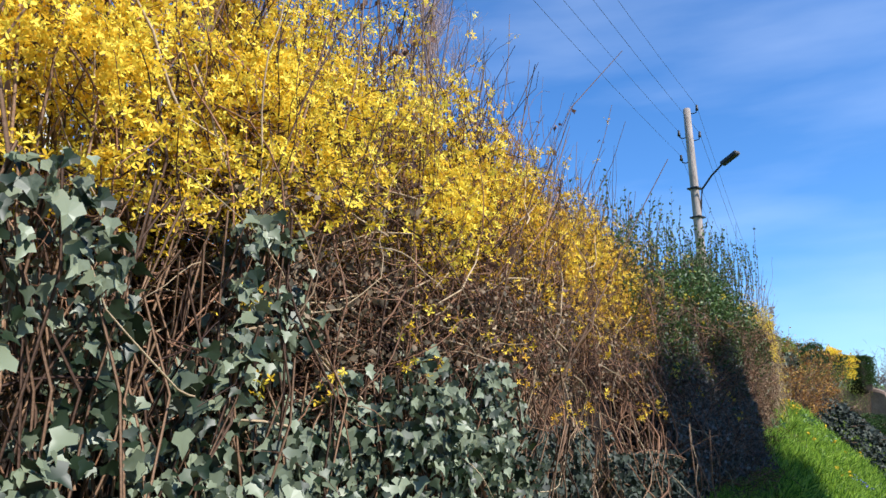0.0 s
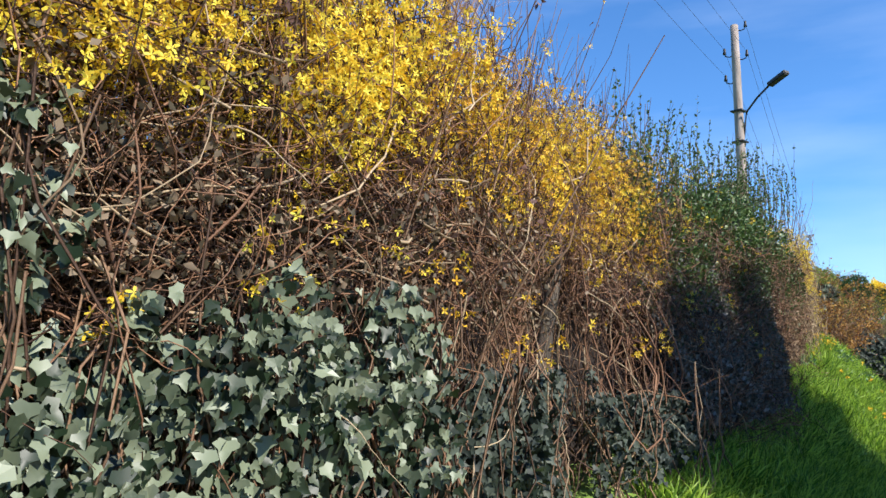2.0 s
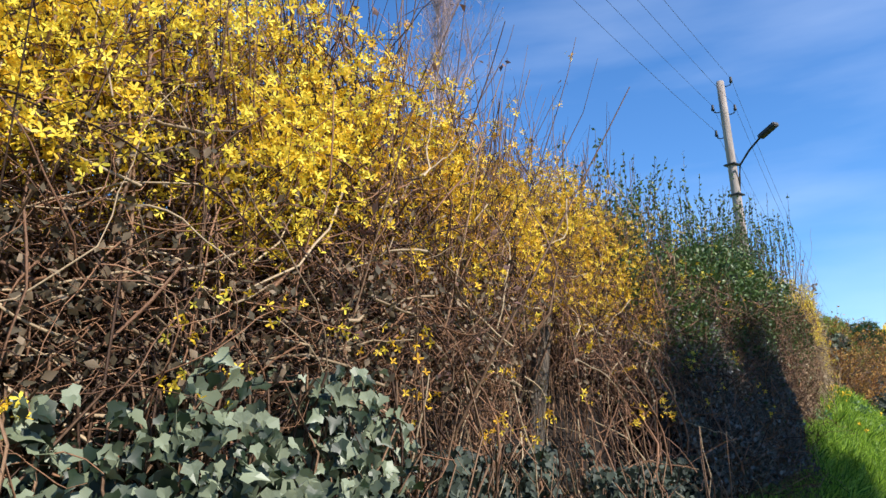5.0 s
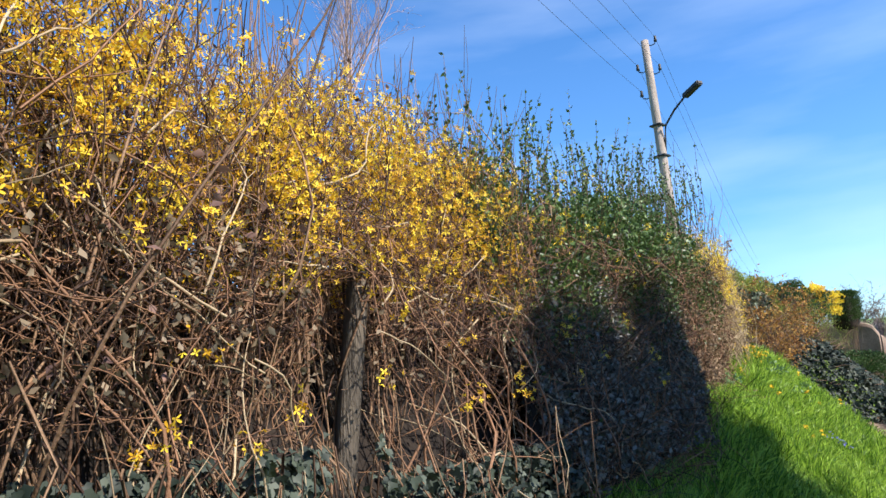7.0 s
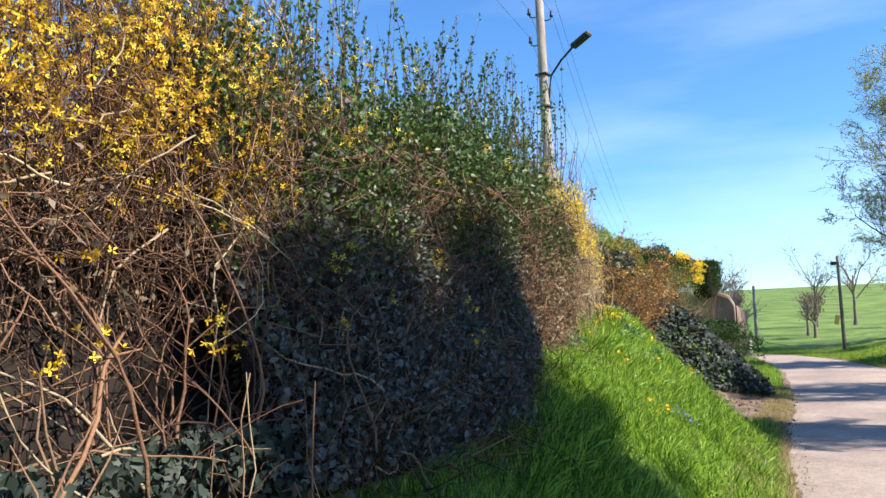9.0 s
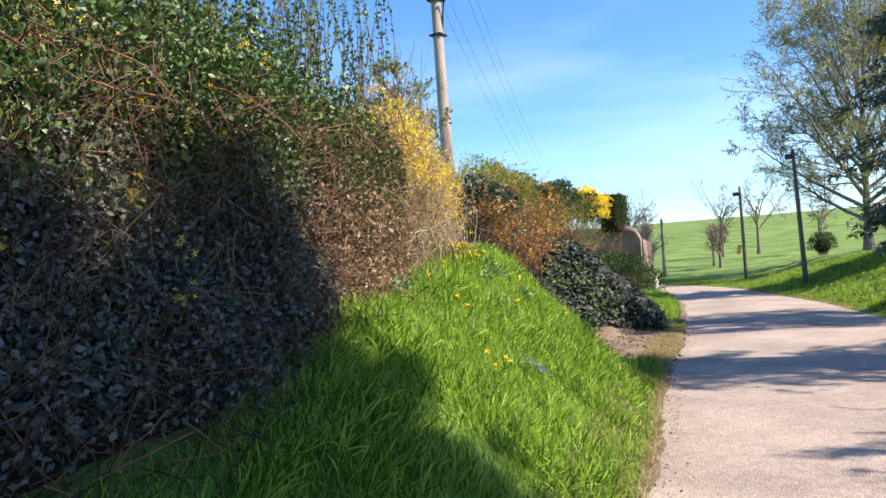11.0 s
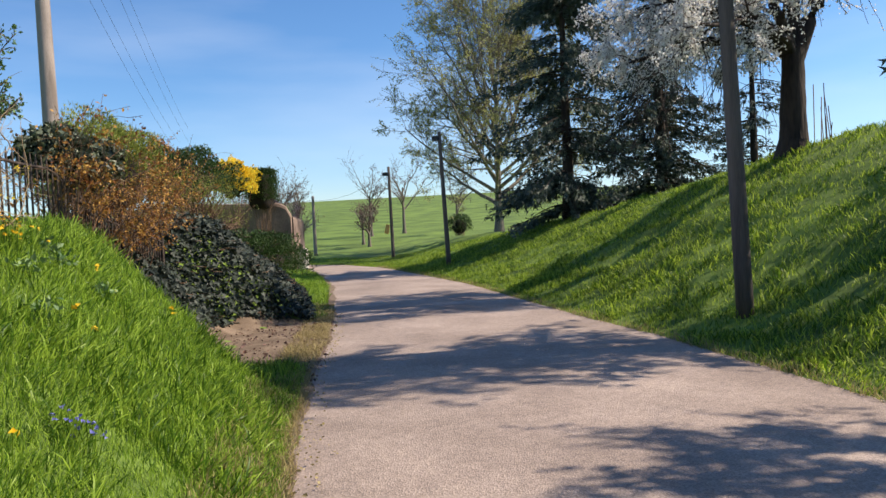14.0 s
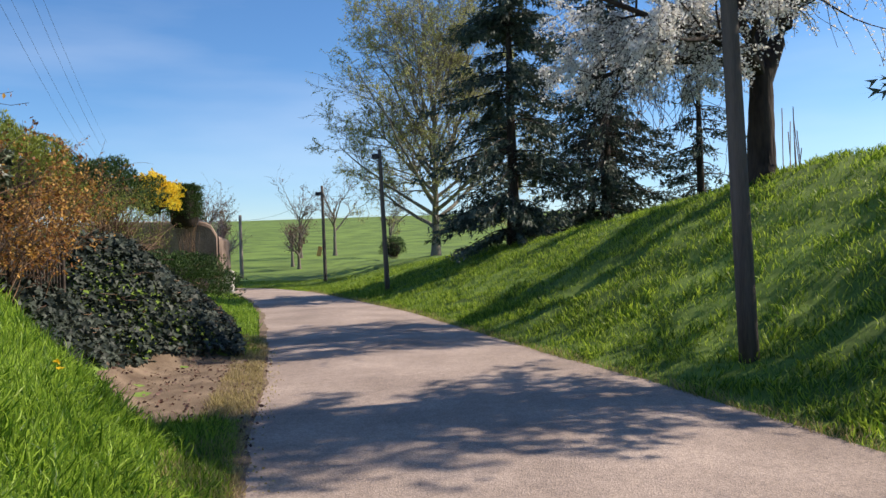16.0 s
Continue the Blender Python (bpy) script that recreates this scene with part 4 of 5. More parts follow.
p1, a1, b1 = pole("dark wooden line pole on the grass bank", (3.88, 7.66, float(land(3.88, 7.66))), (3.72, 7.75, 7.2), 0.105, "pole_dark")
p2, a2, b2 = pole("dark wooden line pole beside the lane", (-2.0, 25.8, float(land(-2, 25.8))), (-2.15, 25.8, 5.25), 0.085, "pole_dark")
p3, a3, b3 = pole("thin dark wooden line pole at the bend", (-6.36, 38.4, float(land(-6.36, 38.4))), (-6.4, 38.4, 5.12), 0.09, "pole_dark")
p4, a4, b4 = pole("pale wooden line pole in the meadow", (-12.6, 45.2, float(land(-12.6, 45.2))), (-12.6, 45.2, 4.1), 0.11, "pole_wood")
cable(b1 - [0, 0, 0.2], b2 - [0, 0, 0.15], 0.5)
cable(b2 - [0, 0, 0.15], b3 - [0, 0, 0.35], 0.7)
cable(b3 - [0, 0, 0.35], b4 - [0, 0, 0.3], 0.4)
box("cable_clamp", (0.3, 0.14, 0.18), M["iron"], p2, Matrix.Translation(Vector(b2 - [0.12, 0, 0.25])), 0.02)
box("cable_clamp", (0.3, 0.14, 0.18), M["iron"], p3, Matrix.Translation(Vector(b3 - [0.2, 0, 0.4])), 0.02)
box("marker", (0.22, 0.03, 0.5), M["yellow_sign"], p3, Matrix.Translation((-6.6, 38.25, 1.75)) @ pose(0, 0, 0, 0, 12, 0), 0.005, "small yellow marker plate")

# ---- garden edge past the hedge ----
def rose_bush(label, feet, n, length, out):
    """Arching canes with bronze young leaves."""
    t = thing("rose_bush", label, "shrub", "roses on the fence")
    m = 8
    k = RNG.integers(0, len(feet), n)
    f = np.array(feet)[k] + RNG.normal(0, 0.10, (n, 2))
    f = np.column_stack([f, land(f[:, 0], f[:, 1])])
    d = unit(np.stack([RNG.normal(out, 0.4, n), RNG.normal(0, 0.45, n), np.ones(n)], -1))
    L = RNG.uniform(*length, n)
    tt = np.linspace(0, 1, m)
    p = f[:, None] + d[:, None] * (L[:, None] * tt)[..., None]
    p[..., 0] += out * 0.6 * L[:, None] * tt ** 2
    p[..., 2] -= 0.25 * L[:, None] * tt ** 3
    p += np.cumsum(RNG.normal(0, 0.02, p.shape), 1)
    for j in range(0, n, 3):
        build("cane", *tubes(p[j:j + 1], np.linspace(0.009, 0.003, m)[None], 5), M["twig"], t)
    stuff(build("cane_thicket", *tubes(p, np.repeat(np.linspace(0.007, 0.002, m)[None], n, 0), 4), M["twig"], t))
    q, rq = branch(p, np.full((n, m), 0.004), 7, 0.25, 0.35, 50, 0.1, 0.3)
    stuff(build("twig_thicket", *tubes(q, np.full(q.shape[:2], 0.0025)), M["twig"], t))
    c, a = on_paths(np.concatenate([q, q]), n * 85, 0.1, 1.0)
    c = c[noise_at(c * 2.4) > -0.12]
    stuff(build("leafage", *scatter(c + RNG.normal(0, 0.02, c.shape), RNG.normal(size=c.shape) + np.array([0.3, 0, -0.2]), RNG.uniform(0.025, 0.06, len(c)), *LEAF), M["rose"], t))


rose_bush("bronze-leaved rose arching over the iron fence", [(-4.1, 5.0), (-4.3, 5.9), (-4.5, 6.6)], 46, (1.1, 2.0), 0.12)
rose_bush("bronze-leaved rose with bare lower canes by the fence", [(-4.75, 7.2), (-4.95, 7.9), (-5.2, 8.6)], 46, (1.2, 2.2), 0.06)
rose_bush("tall bronze-leaved rose with bare canes behind the ivy", [(-5.5, 9.4), (-5.8, 10.3), (-6.2, 11.2)], 44, (1.4, 2.5), 0.05)
shrub("ivy", "dark glossy ivy clump on the fence", "climbing plant", (-4.5, 5.95, 2.6), (0.42, 0.85, 0.42), 3800, 0.075, M["ivy"], IVY, up_bias=-0.6)
shrub("shrub", "rounded light green broom shrub", "shrub", (-7.4, 11.7, 2.9), (1.35, 1.6, 1.25), 13000, 0.11, M["broom"], NEEDLES, up_bias=0.9, rough=0.3)
shrub("juniper", "dark green spreading juniper", "shrub", (-9.0, 18.5, 3.3), (1.5, 2.3, 0.95), 11000, 0.14, M["juniper"], NEEDLES, rough=0.5)
shrub("juniper", "low dark green juniper beside the lane", "shrub", (-7.4, 19.2, 0.85), (1.9, 2.2, 0.95), 14000, 0.12, M["juniper"], NEEDLES, rough=0.35)
shrub("forsythia_bush", "bright yellow forsythia above the garden wall", "shrub", (-11.3, 28.6, 3.9), (0.85, 0.9, 0.95), 6500, 0.10, M["petal"], up_bias=0.9, rough=0.5)
shrub("shrub", "low shrub with bare brown twigs", "shrub", (-6.3, 13.6, 2.2), (1.0, 1.6, 1.0), 5000, 0.06, M["broom"], NEEDLES, stems=220, inner=False, shell=0.6)

# trimmed dark thuja block
th = shrub("hedge", "square-cut dark green thuja hedge above the wall", "hedge", (-10.95, 31.0, 3.7), (0.55, 0.8, 0.95), 9000, 0.13, M["juniper"], NEEDLES, rough=0.16, up_bias=0.2, boxy=True, shell=0.15)

# ivy mound under the fence
mt = thing("ivy", "ivy carpet over the sloping garden edge, darkened for shade", "climbing plant")
n = 21000
y = RNG.uniform(7.0, 16.5, n)
d = RNG.uniform(0.0, 1.0, n)
x = road_left(y) - np.interp(y, [7, 8.9, 10, 11, 16.5], [2.1, 1.9, 1.5, 0.25, 0.7]) - d * np.interp(y, [7, 8.9, 11, 16.5], [1.7, 2.4, 3.2, 1.6])
c = np.stack([x, y, land(x, y) + 0.10 + 0.28 * np.sin(math.pi * d) + 0.12 * noise_at(np.stack([x, y, 0 * x], -1) * 2) + RNG.normal(0, 0.05, n)], -1)
al = RNG.normal(size=(n, 3)) * 0.6 + np.array([0.3, -0.4, -0.5])
stuff(build("leafage", *scatter(c, al, RNG.uniform(0.06, 0.12, n), *IVY, up=np.array([0.3, -0.2, 1.0]) + RNG.normal(0, 0.4, (n, 3))), M["ivy_shaded"], mt))
m = 260
i = RNG.integers(0, n, m)
pp = c[i][:, None] + np.cumsum(RNG.normal(0, 0.07, (m, 6, 3)) * np.array([1, 1, 0.25]), 1)
stuff(build("vine_mat", *tubes(pp, np.full((m, 6), 0.005)), M["twig"], mt))

# ---- garden wall ----
wall = thing("garden_wall", "rough stained plaster garden wall with rounded coping", "wall")


def wall_run(p, q, h, thick, name, drop=0.0):
    p, q = Vector(p), Vector(q)
    L = (q - p).length
    bm = bmesh.new()
    prof = [(-thick / 2, -0.4), (-thick / 2, h - 0.18), (-thick * 0.38, h - 0.05), (0, h), (thick * 0.38, h - 0.05), (thick / 2, h - 0.18), (thick / 2, -0.4)]
    rows = []
    for s in np.linspace(0, 1, 24):
        o = p.lerp(q, s)
        low = drop * (1 - math.sqrt(max(0.0, 1 - max(0.0, (s * L - L + 0.8) / 0.8) ** 2)))
        nrm = Vector((-(q - p).y, (q - p).x, 0)).normalized()
        rows.append([bm.verts.new(o + nrm * (u + 0.02 * noise.noise((o + Vector((u, 0, w))) * 2)) + Vector((0, 0, w - (low if w > 0 else 0) + 0.04 * noise.noise(o * 1.5 + Vector((0, 0, w)))))) for u, w in prof])
    for r0, r1 in zip(rows, rows[1:]):
        for j in range(len(prof) - 1):
            bm.faces.new((r0[j], r0[j + 1], r1[j + 1], r1[j]))
    bm.faces.new(rows[0])
    bm.faces.new(rows[-1][::-1])
    return part(name, bm, M["plaster"], wall)


wall_run((-15.0, 31.3, 0.4), (-10.0, 32.2, 0.3), 2.9, 0.4, "front", 0.55)
wall_run((-10.2, 32.5, 0.3), (-11.2, 37.5, 0.2), 2.3, 0.4, "return_side")
box("pier", (0.45, 0.45, 1.2), M["stone"], wall, Matrix.Translation((-9.75, 32.9, 0.4)), 0.04, "low pale stone pier")

# ---- trees on the bank and beyond ----
def tree_base(x, y):
    return (x, y, float(land(x, y)))


def maple(base, height, spread):
    t = thing("maple_tree", "tall round-crowned tree with pale young leaves", "tree")
    P, R = trunk_path(base, height * 0.6, 0.23, (0.02, 0), tip=0.3, wob=0.02)
    build("trunk", *tubes(P, R, 12), M["bark_mid"], t, smooth=True)
    n, m = 30, 9
    h = np.linspace(0.16, 0.98, n)
    a = np.arange(n) * 2.4
    up = np.radians(np.interp(h, [0.16, 0.98], [22, 78]))
    L = spread * np.interp(h, [0.2, 0.5, 0.98], [0.95, 1.1, 0.95]) * RNG.uniform(0.85, 1.12, n)
    tt = np.linspace(0, 1, m)
    o = P[0, 0] + (P[0, -1] - P[0, 0]) * h[:, None]
    d = np.stack([np.cos(a) * np.cos(up), np.sin(a) * np.cos(up), np.sin(up)], -1)
    p = o[:, None] + d[:, None] * (L[:, None] * tt)[..., None]
    p[..., 2] += L[:, None] * 0.16 * (tt ** 2)
    p += np.cumsum(RNG.normal(0, 0.07, p.shape), 1) * (tt > 0)[None, :, None]
    r = np.interp(h, [0.2, 1], [0.13, 0.07])[:, None] * (1.0 - 0.8 * tt)[None]
    for k in range(n):
        build("limb", *tubes(p[k:k + 1], r[k:k + 1], 6), M["bark_mid"], t, smooth=True)
    done, q, rq = [], p, r
    for k, lo, ratio, ang, up_ in ((10, 0.2, 0.42, 42, 0.15), (8, 0.15, 0.5, 42, 0.08), (6, 0.15, 0.5, 40, 0.0)):
        q, rq = branch(q, rq, k, lo, ratio, ang, up_, 0.18)
        rq = np.maximum(rq, 0.007)
        done.append((q, rq))
    stuff(build("branchwork", *join(*[tubes(x_, r_) for x_, r_ in done]), M["bark_mid"], t))
    c, _ = on_paths(q, 60000, 0.25, 1.0)
    stuff(build("crown", *scatter(c + RNG.normal(0, 0.05, c.shape), RNG.normal(size=c.shape), RNG.uniform(0.05, 0.14, len(c)), *LEAF), M["bud"], t))


RNG = np.random.default_rng(21)
maple(tree_base(-0.75, 43), 14.5, 6.8)
spruce("spruce_tree", "dark drooping spruce on the bank", tree_base(2.6, 27), 12.0, 3.3, 230, 90, 0.36, 0.02, "spruces on the bank")
spruce("spruce_tree", "dark spruce behind the blossoming tree", tree_base(6.6, 30), 13.5, 3.4, 220, 80, 0.36, 0.05, "spruces on the bank")
spruce("spruce_tree", "slim spruce with a bare lower trunk", tree_base(9.6, 27.5), 9.0, 1.9, 70, 45, 0.3, 0.16, "spruces on the bank")
spruce("spruce_tree", "dense spruce beside the lane casting shade", tree_base(8.5, 8.2), 10.5, 2.75, 150, 75, 0.34, 0.15, "spruces on the bank")
for x, y, h in ((16.5, 19.5, 13.0), (20.0, 25.5, 15.5)):
    spruce("spruce_tree", "dense spruce behind the bank casting shade", tree_base(x, y), h, 3.4, 150, 70, 0.36, 0.12, "spruces on the bank")
for y, h in ((-3.0, 10.0), (-1.35, 10.2)):
    spruce("spruce_tree", "dense spruce beside the lane casting shade", tree_base(10.0, y), h, 3.3, 165, 60, 0.36, 0.5, "spruces on the bank", 0.15)


def cherry(base):
    t = thing("cherry_tree", "old cherry tree with black trunk and white blossom", "tree")
    P, R = trunk_path(base, 2.3, 0.31, (0.03, 0), tip=0.72, flare=1.4, wob=0.03)
    build("trunk", *tubes(P, R, 14), M["bark_dark"], t, smooth=True)
    o, m = P[0, -1], 8
    tt = np.linspace(0, 1, m)[:, None]
    P, R = [], []
    for d, L, rise, r in (((-0.9, -0.2, 0.55), 4.2, -0.5, 0.13), ((-0.8, 0.4, 0.8), 4.6, -0.3, 0.12), ((-0.5, -0.5, 1.0), 4.0, 0.0, 0.12), ((0.45, -0.1, 1.0), 3.4, 0.4, 0.19),
                          ((0.1, 0.3, 1.0), 4.0, 0.3, 0.15), ((-0.7, -0.7, 0.3), 3.6, -0.7, 0.10), ((-1.0, 0.1, 0.3), 3.9, -0.7, 0.11)):
        q = o + unit(np.array(d)) * L * tt + np.array([0, 0, rise]) * L * 0.4 * tt ** 2 + np.cumsum(RNG.normal(0, 0.06, (m, 3)), 0) * (tt > 0)
        q[0] -= [0, 0, 0.25]
        rr = r * (1.05 - 0.75 * tt[:, 0])
        build("limb", *tubes(q[None], rr[None], 8), M["bark_dark"], t, smooth=True)
        P.append(q)
        R.append(rr)
    P, R = np.array(P), np.array(R)
    done = []
    for k, lo, ratio, ang, up, wob, curl in ((9, 0.15, 0.5, 45, 0.05, 0.2, -0.2), (7, 0.15, 0.55, 45, -0.15, 0.25, -0.3), (5, 0.15, 0.6, 40, -0.3, 0.25, -0.4)):
        P, R = branch(P, R, k, lo, ratio, ang, up, wob, r_ratio=0.5, curl=curl)
        R = np.maximum(R, 0.006)
        done.append((P, R))
    stuff(build("branchwork", *join(*[tubes(p, r) for p, r in done]), M["bark_dark"], t))
    c, a = on_paths(np.concatenate([done[1][0], done[2][0]]), 56000, 0.1, 1.0)
    c = c[c[:, 2] > base[2] + 1.5] + RNG.normal(0, 0.05, (int((c[:, 2] > base[2] + 1.5).sum()), 3))
    stuff(build("blossom", *scatter(c, RNG.normal(size=c.shape), RNG.uniform(0.04, 0.085, len(c)), *LEAF), M["blossom"], t))
    # straight young suckers at the foot
    k = 9
    f = np.array(base) + np.stack([RNG.uniform(0.4, 0.9, k), RNG.uniform(-0.3, 0.3, k), np.zeros(k)], -1)
    p = f[:, None] + np.stack([RNG.normal(0, 0.08, (k, 1)) * tt[:, 0], RNG.normal(0, 0.08, (k, 1)) * tt[:, 0], RNG.uniform(0.5, 1.5, (k, 1)) * tt[:, 0]], -1)
    stuff(build("sucker_growth", *tubes(p, np.full((k, m), 0.012)), M["twig"], t))


cherry(tree_base(6.95, 15.0))
broadleaf("fruit_tree", "small bare fruit tree on the high bank", tree_base(8.6, 3.4), 4.6, 0.14, [(7, 0.4, 0.9, 45, 0.25, 0.2), (6, 0.2, 0.6, 42, 0.1, 0.25), (6, 0.2, 0.55, 42, 0.1, 0.3)], "bark", "bud", 5000, 0.10, trunk_part=0.5)
broadleaf("birch_tree", "tall bare mauve-twigged birch behind the hedge", tree_base(-11.5, 2.6), 12.2, 0.07, [(20, 0.3, 0.3, 28, 0.8, 0.10), (10, 0.15, 0.5, 30, 0.4, 0.15), (8, 0.15, 0.55, 32, 0.3, 0.2)], "twig_mauve", "dry_leaf", 1200, 0.04, finest=0.003, trunk_part=0.9, tip=0.15)
broadleaf("birch_tree", "pale leafing tree behind the garden", tree_base(-5.4, 5.2), 2.7, 0.04, [(14, 0.3, 0.5, 38, 0.5, 0.12), (7, 0.15, 0.5, 35, 0.3, 0.2), (6, 0.15, 0.55, 35, 0.2, 0.25)], "bark", "silver", 5000, 0.05, trunk_part=0.85, tip=0.2)
for x, y, h, r, lab in ((-10.2, 66, 7.5, 0.16, "bare tree in the meadow"), (-12.8, 64, 6.5, 0.15, "bare tree in the meadow"), (-10.5, 52, 3.6, 0.13, "small gnarled fruit tree"), (-11.6, 55, 4.2, 0.12, "small bare fruit tree"),
                        (-5.0, 62, 6.0, 0.14, "small tree with brown buds"), (-17.0, 56, 6.0, 0.15, "bare tree behind the wall"), (-19.5, 60, 6.5, 0.16, "bare tree behind the wall"), (-16.2, 50, 5.0, 0.12, "bare tree behind the wall")):
    broadleaf("fruit_tree", lab, tree_base(x, y), h, r, [(7, 0.4, 0.8, 40, 0.3, 0.2), (6, 0.2, 0.6, 42, 0.2, 0.25), (6, 0.2, 0.55, 42, 0.1, 0.3)], "bark", "dry_leaf", 700, 0.09, trunk_part=0.55, group="meadow trees")
for x, y, h in ((-14.2, 39.5, 5.6), (-15.4, 40.5, 5.0), (-13.0, 42.5, 4.6)):
    broadleaf("fruit_tree", "bare mauve-twigged tree behind the garden wall", tree_base(x, y), h, 0.10, [(8, 0.35, 0.7, 38, 0.35, 0.15), (8, 0.15, 0.6, 38, 0.2, 0.2), (8, 0.15, 0.55, 38, 0.15, 0.25)], "twig_mauve", "dry_leaf", 500, 0.07, trunk_part=0.55, group="trees behind the wall")
shrub("shrub", "dark round evergreen bush in the meadow", "shrub", (-4.3, 56, float(land(-4.3, 56)) + 0.75), (0.95, 0.95, 0.95), 2500, 0.16, M["juniper"], NEEDLES, rough=0.15)

# ---- grass ----
def verge(x, y):
    return (x > np.where(y < 2, face_x(y, 0.8) - 0.16, -9)) & (y < 6.5 - 0.5 * (road_left(y) - x))


grass("grass", "lush green grass on the bank below the hedge", 190000, left_bank(-6.0, 6.2, 0.0, 2.6), (0.05, 0.13), M["blade"], verge)
grass("grass", "long arching grass tufts on the bank", 52000, left_bank(-6.0, 6.2, 0.15, 2.6), (0.12, 0.23), M["blade"], lambda x, y: verge(x - 0.2, y) & (np.sin(x * 4.1 + 2 * np.sin(y * 2.2)) * np.sin(y * 3.3 + x) > -0.15), lean=0.7)
grass("grass", "dry grass fringe along the lane", 36000, left_bank(-8.0, 14, -0.08, 0.45), (0.04, 0.13), M["straw"])
grass("grass", "grass strip beside the lane", 9000, left_bank(11.0, 31, 0.05, 1.4), (0.10, 0.2), M["blade"])
grass("grass", "green grass on the high bank", 130000, right_bank(0.5, 42, 0.0, 9.5), (0.05, 0.12), M["blade2"], template=WIDE_BLADE)
grass("grass", "tufts of longer grass on the high bank", 90000, right_bank(0.5, 34, 0.2, 9.5), (0.09, 0.17), M["blade2"], lambda x, y: np.sin(x * 3.1 + 2 * np.sin(y * 1.7)) * np.sin(y * 2.6 + 1.3 * np.sin(x * 2)) > -0.1, lean=0.5, template=WIDE_BLADE)
grass("grass", "dry grass fringe along the lane", 7000, right_bank(0, 32, -0.05, 0.2), (0.05, 0.13), M["straw"])

# ---- bare earth beside the lane ----
ky, kx = np.linspace(4.6, 11.2, 34), np.linspace(0, 1, 16)
Y = np.repeat(ky[:, None], 16, 1)
reach = np.interp(ky, [4.6, 5.4, 6.5, 9.0, 10.2, 11.2], [0.15, 0.7, 1.5, 2.3, 1.6, 0.3])
X = road_left(Y) + 0.12 - kx[None] * (reach[:, None] + 0.1 * np.sin(Y * 5))
v = np.stack([X, Y, np.maximum(land(X, Y), 0) + 0.018 + 0.012 * np.sin(X * 9) * np.sin(Y * 7)], -1).reshape(-1, 3)
i = np.arange(34 * 16).reshape(34, 16)
tagged(build("dirt_patch", v, np.stack([i[:-1, 1:], i[:-1, :-1], i[1:, :-1], i[1:, 1:]], -1).reshape(-1, 4), M["dirt"], smooth=True), "bare dry earth beside the lane", "ground", kind="structure")
n = 700
y = RNG.uniform(4.8, 10.8, n)
x = road_left(y) + 0.15 - RNG.uniform(0, 1, n) * np.interp(y, [4.6, 6.5, 9.0, 10.8], [0.2, 1.5, 2.2, 0.8])
c = np.stack([x, y, np.maximum(land(x, y), 0) + 0.03], -1)
tagged(build("fallen_leaves", *scatter(c, RNG.normal(size=(n, 3)) * np.array([1, 1, 0.15]), RNG.uniform(0.03, 0.07, n), *LEAF), M["dry_leaf"]), "scattered brown leaves on bare earth", "leaves", kind="stuff")

# ---- iron fence of the garden ----
fence = thing("garden_fence", "rusty grey iron bar fence overgrown by shrubs", "fence")
fy = np.linspace(3.4, 9.4, 46)
fx = np.interp(fy, [2.6, 9.4], [-3.7, -5.1])
for k, (px, py) in enumerate(zip(fx, fy)):
    z = float(land(px, py))
    if k % 15 == 0:
        z = float(land(px, py)) - 0.15
        box("post", (0.06, 0.06, 1.15), M["rust"], fence, Matrix.Translation((px, py, z + 0.525)), 0.008)
    else:
        lathe([(px, py, z + 0.05), (px, py, z + 0.5), (px, py, z + 0.82), (px, py, z + 0.9)], [0.012, 0.012, 0.012, 0.003], 5, "bar", M["rust"], fence)
for h in (0.2, 0.76):
    q = np.stack([fx, fy, land(fx, fy) + h], -1)
    lathe(q, np.full(46, 0.018), 5, "rail", M["rust"], fence)

# ---- flowers and herbs in the grass ----
DAISY = ([(0, 0, 0)] + [(math.cos(k * math.pi / 3) * (1 if k % 2 == 0 else 0.55), 0.25, math.sin(k * math.pi / 3) * (1 if k % 2 == 0 else 0.55)) for k in range(6)], [(0, 1 + k, 1 + (k + 1) % 6) for k in range(6)])


def flower_clump(name, label, x, y, n, spread, mat, size, height):
    t = thing(name, label, "flower", "wild flowers on the bank")
    px, py = x + RNG.normal(0, spread, n), y + RNG.normal(0, spread, n)
    foot = np.stack([px, py, land(px, py)], -1)
    tip = foot + np.stack([RNG.normal(0, 0.03, n), RNG.normal(0, 0.03, n), RNG.uniform(0.7, 1.1, n) * height], -1)
    stuff(build("stalk_bunch", *tubes(np.stack([foot, (foot + tip) / 2, tip], 1), np.full((n, 3), 0.003)), M["blade"], t))
    stuff(build("bloom", *scatter(np.repeat(tip, 3, 0) + RNG.normal(0, size * 0.4, (n * 3, 3)), RNG.normal(size=(n * 3, 3)) * 0.5 + np.array([0.3, -0.3, 0.8]), size, *DAISY), mat, t))


for x, y in ((-1.72, 1.52), (-2.16, 3.45), (-2.28, 2.72), (-1.00, -0.33), (-1.04, -0.26), (-1.45, -0.05)):
    flower_clump("cowslip", "small clump of yellow flowers in the grass", x, y, 2, 0.04, M["daffodil"], 0.02, 0.2)
for x, y in ((-1.12, 0.38), (-1.05, 0.45)):
    flower_clump("grape_hyacinth", "small clump of blue flowers in the grass", x, y, 9, 0.018, M["blue"], 0.012, 0.17)
for y, n in ((1.5, 40), (1.9, 40)):
    flower_clump("cowslip", "drift of small yellow flowers at the hedge foot", road_left(y) - 1.95, y, n, 0.16, M["daffodil"], 0.012, 0.22)
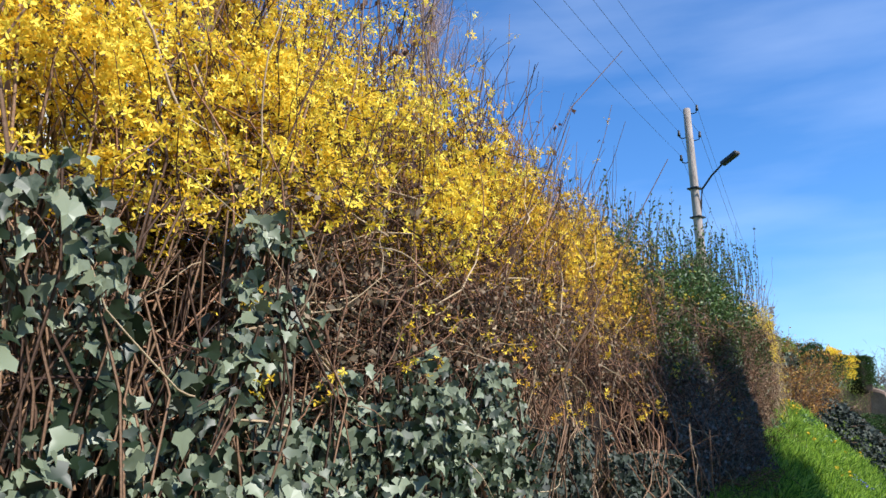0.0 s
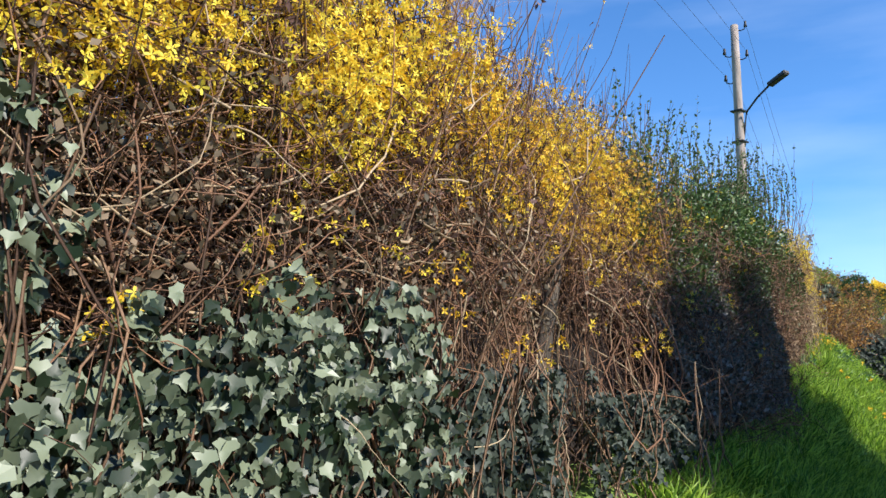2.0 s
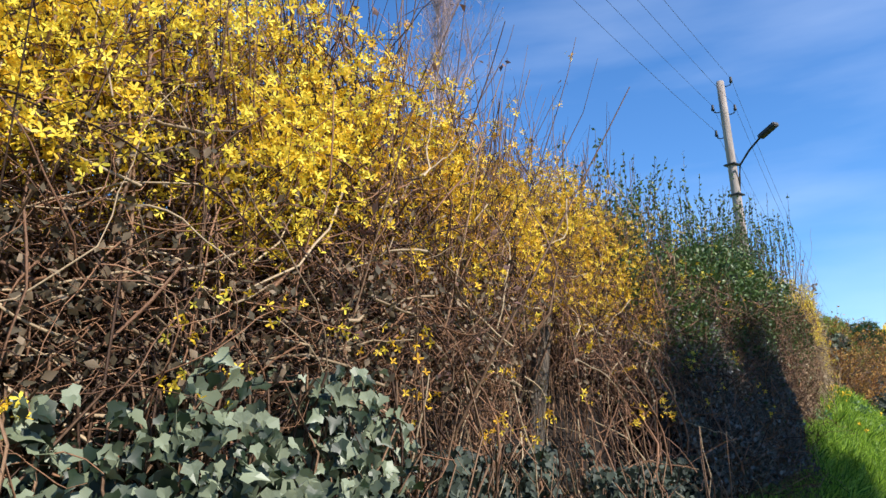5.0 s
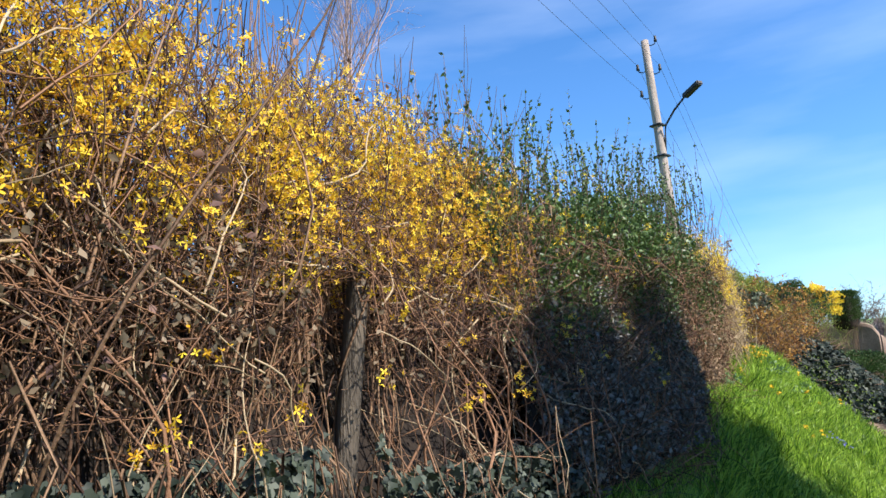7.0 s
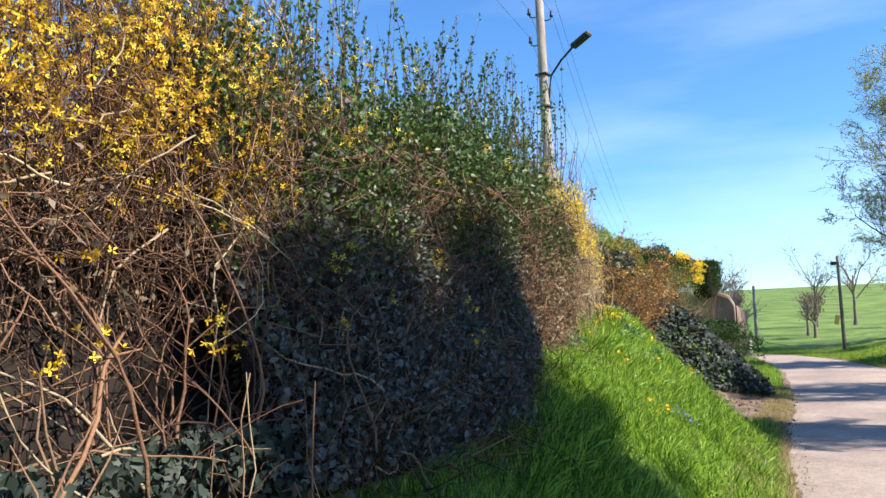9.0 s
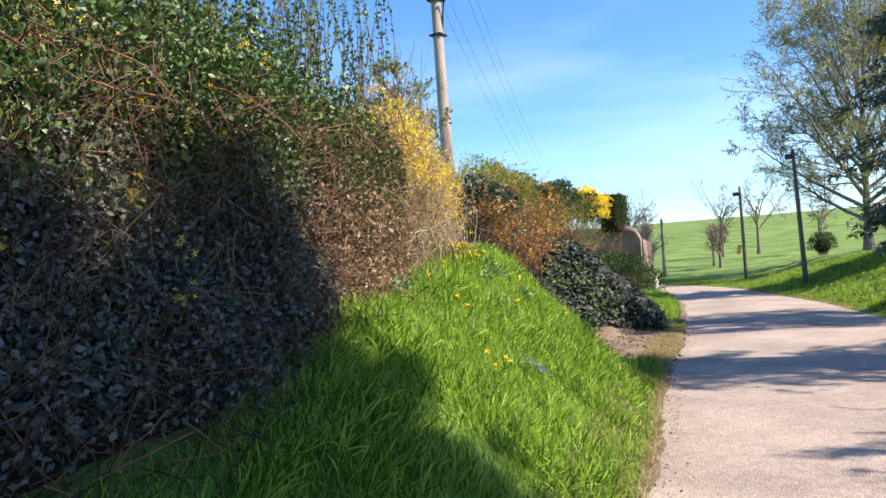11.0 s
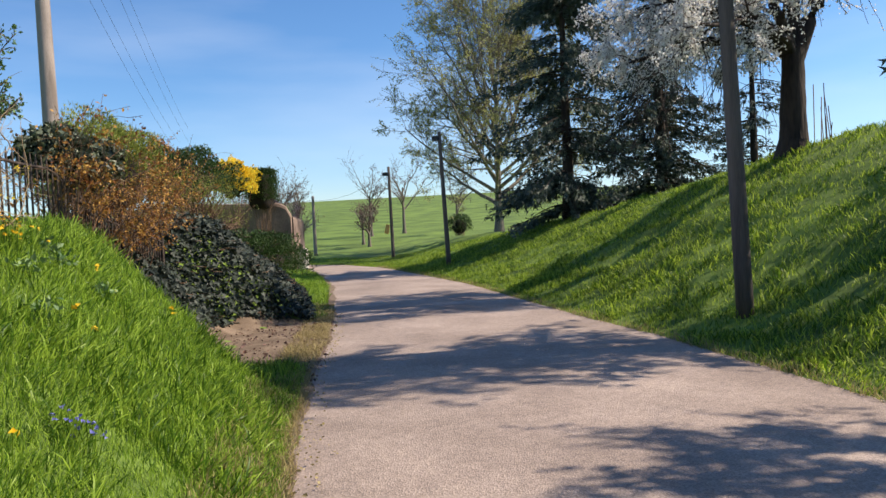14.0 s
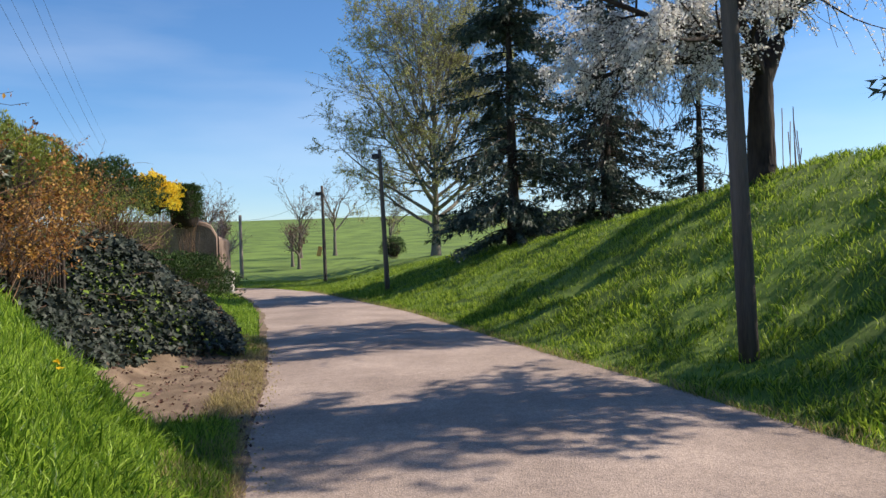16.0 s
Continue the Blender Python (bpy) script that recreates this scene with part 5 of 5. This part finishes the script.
for k in range(6):
    y = RNG.uniform(-1.5, 4.0)
    x = road_left(y) - RNG.uniform(0.4, 2.0)
    t = thing("herb", "low grey-green leafy herb in the grass", "plant", "herbs on the bank")
    n = 60
    c = np.array([x, y, float(land(x, y)) + 0.06]) + RNG.normal(0, 0.07, (n, 3)) * np.array([1, 1, 0.4])
    stuff(build("leafage", *scatter(c, RNG.normal(size=(n, 3)) + np.array([0.2, 0, 0.8]), RNG.uniform(0.03, 0.06, n), *LEAF), M["silver"], t))

# ---- sandy edge of the lane with leaf litter ----
ky, kx = np.arange(-9, 30, 0.2), np.linspace(0, 1, 5)
wob = 0.10 + 0.04 * np.sin(ky * 1.7) + 0.02 * np.sin(ky * 6.9)
X = (road_left(ky) + wob)[:, None] - kx[None] * (wob + 0.05)[:, None]
Y = np.repeat(ky[:, None], 5, 1)
v = np.stack([X, Y, 0.022 + 0.004 * np.sin(X * 21) + 0 * X], -1).reshape(-1, 3)
i = np.arange(len(ky) * 5).reshape(len(ky), 5)
tagged(build("dirt_verge", v, np.stack([i[:-1, 1:], i[:-1, :-1], i[1:, :-1], i[1:, 1:]], -1).reshape(-1, 4), M["dirt"], smooth=True), "sandy crumbling edge of the lane", "ground", kind="structure")
n = 1500
y = RNG.uniform(-8, 12, n)
x = road_left(y) + RNG.normal(0.1, 0.12, n)
c = np.stack([x, y, np.full(n, 0.034)], -1)
tagged(build("leaf_litter", *scatter(c, RNG.normal(size=(n, 3)) * np.array([1, 1, 0.2]), RNG.uniform(0.012, 0.04, n), *LEAF), M["straw"]), "brown leaf litter along the edge of the lane", "leaves", kind="stuff")

# ---- house behind the hedge ----
house = thing("house", "house with brown tiled roof behind the hedge", "house")
box("wall", (7.5, 8.0, 7.4), M["stone"], house, Matrix.Translation((-13.6, -10.6, 3.9)), 0.02, "pale plastered wall")
for side in (-1, 1):
    box("roof_slope", (4.9, 8.8, 0.16), M["roof"], house, Matrix.Translation((-13.6 + side * 2.0, -10.6, 9.0)) @ pose(0, 0, 0, 0, side * 38, 0), 0.02)
lathe([(-9.5, -15.0, 7.52), (-9.5, -10.6, 7.52), (-9.5, -6.15, 7.52)], [0.07] * 3, 8, "gutter", M["iron"], house)
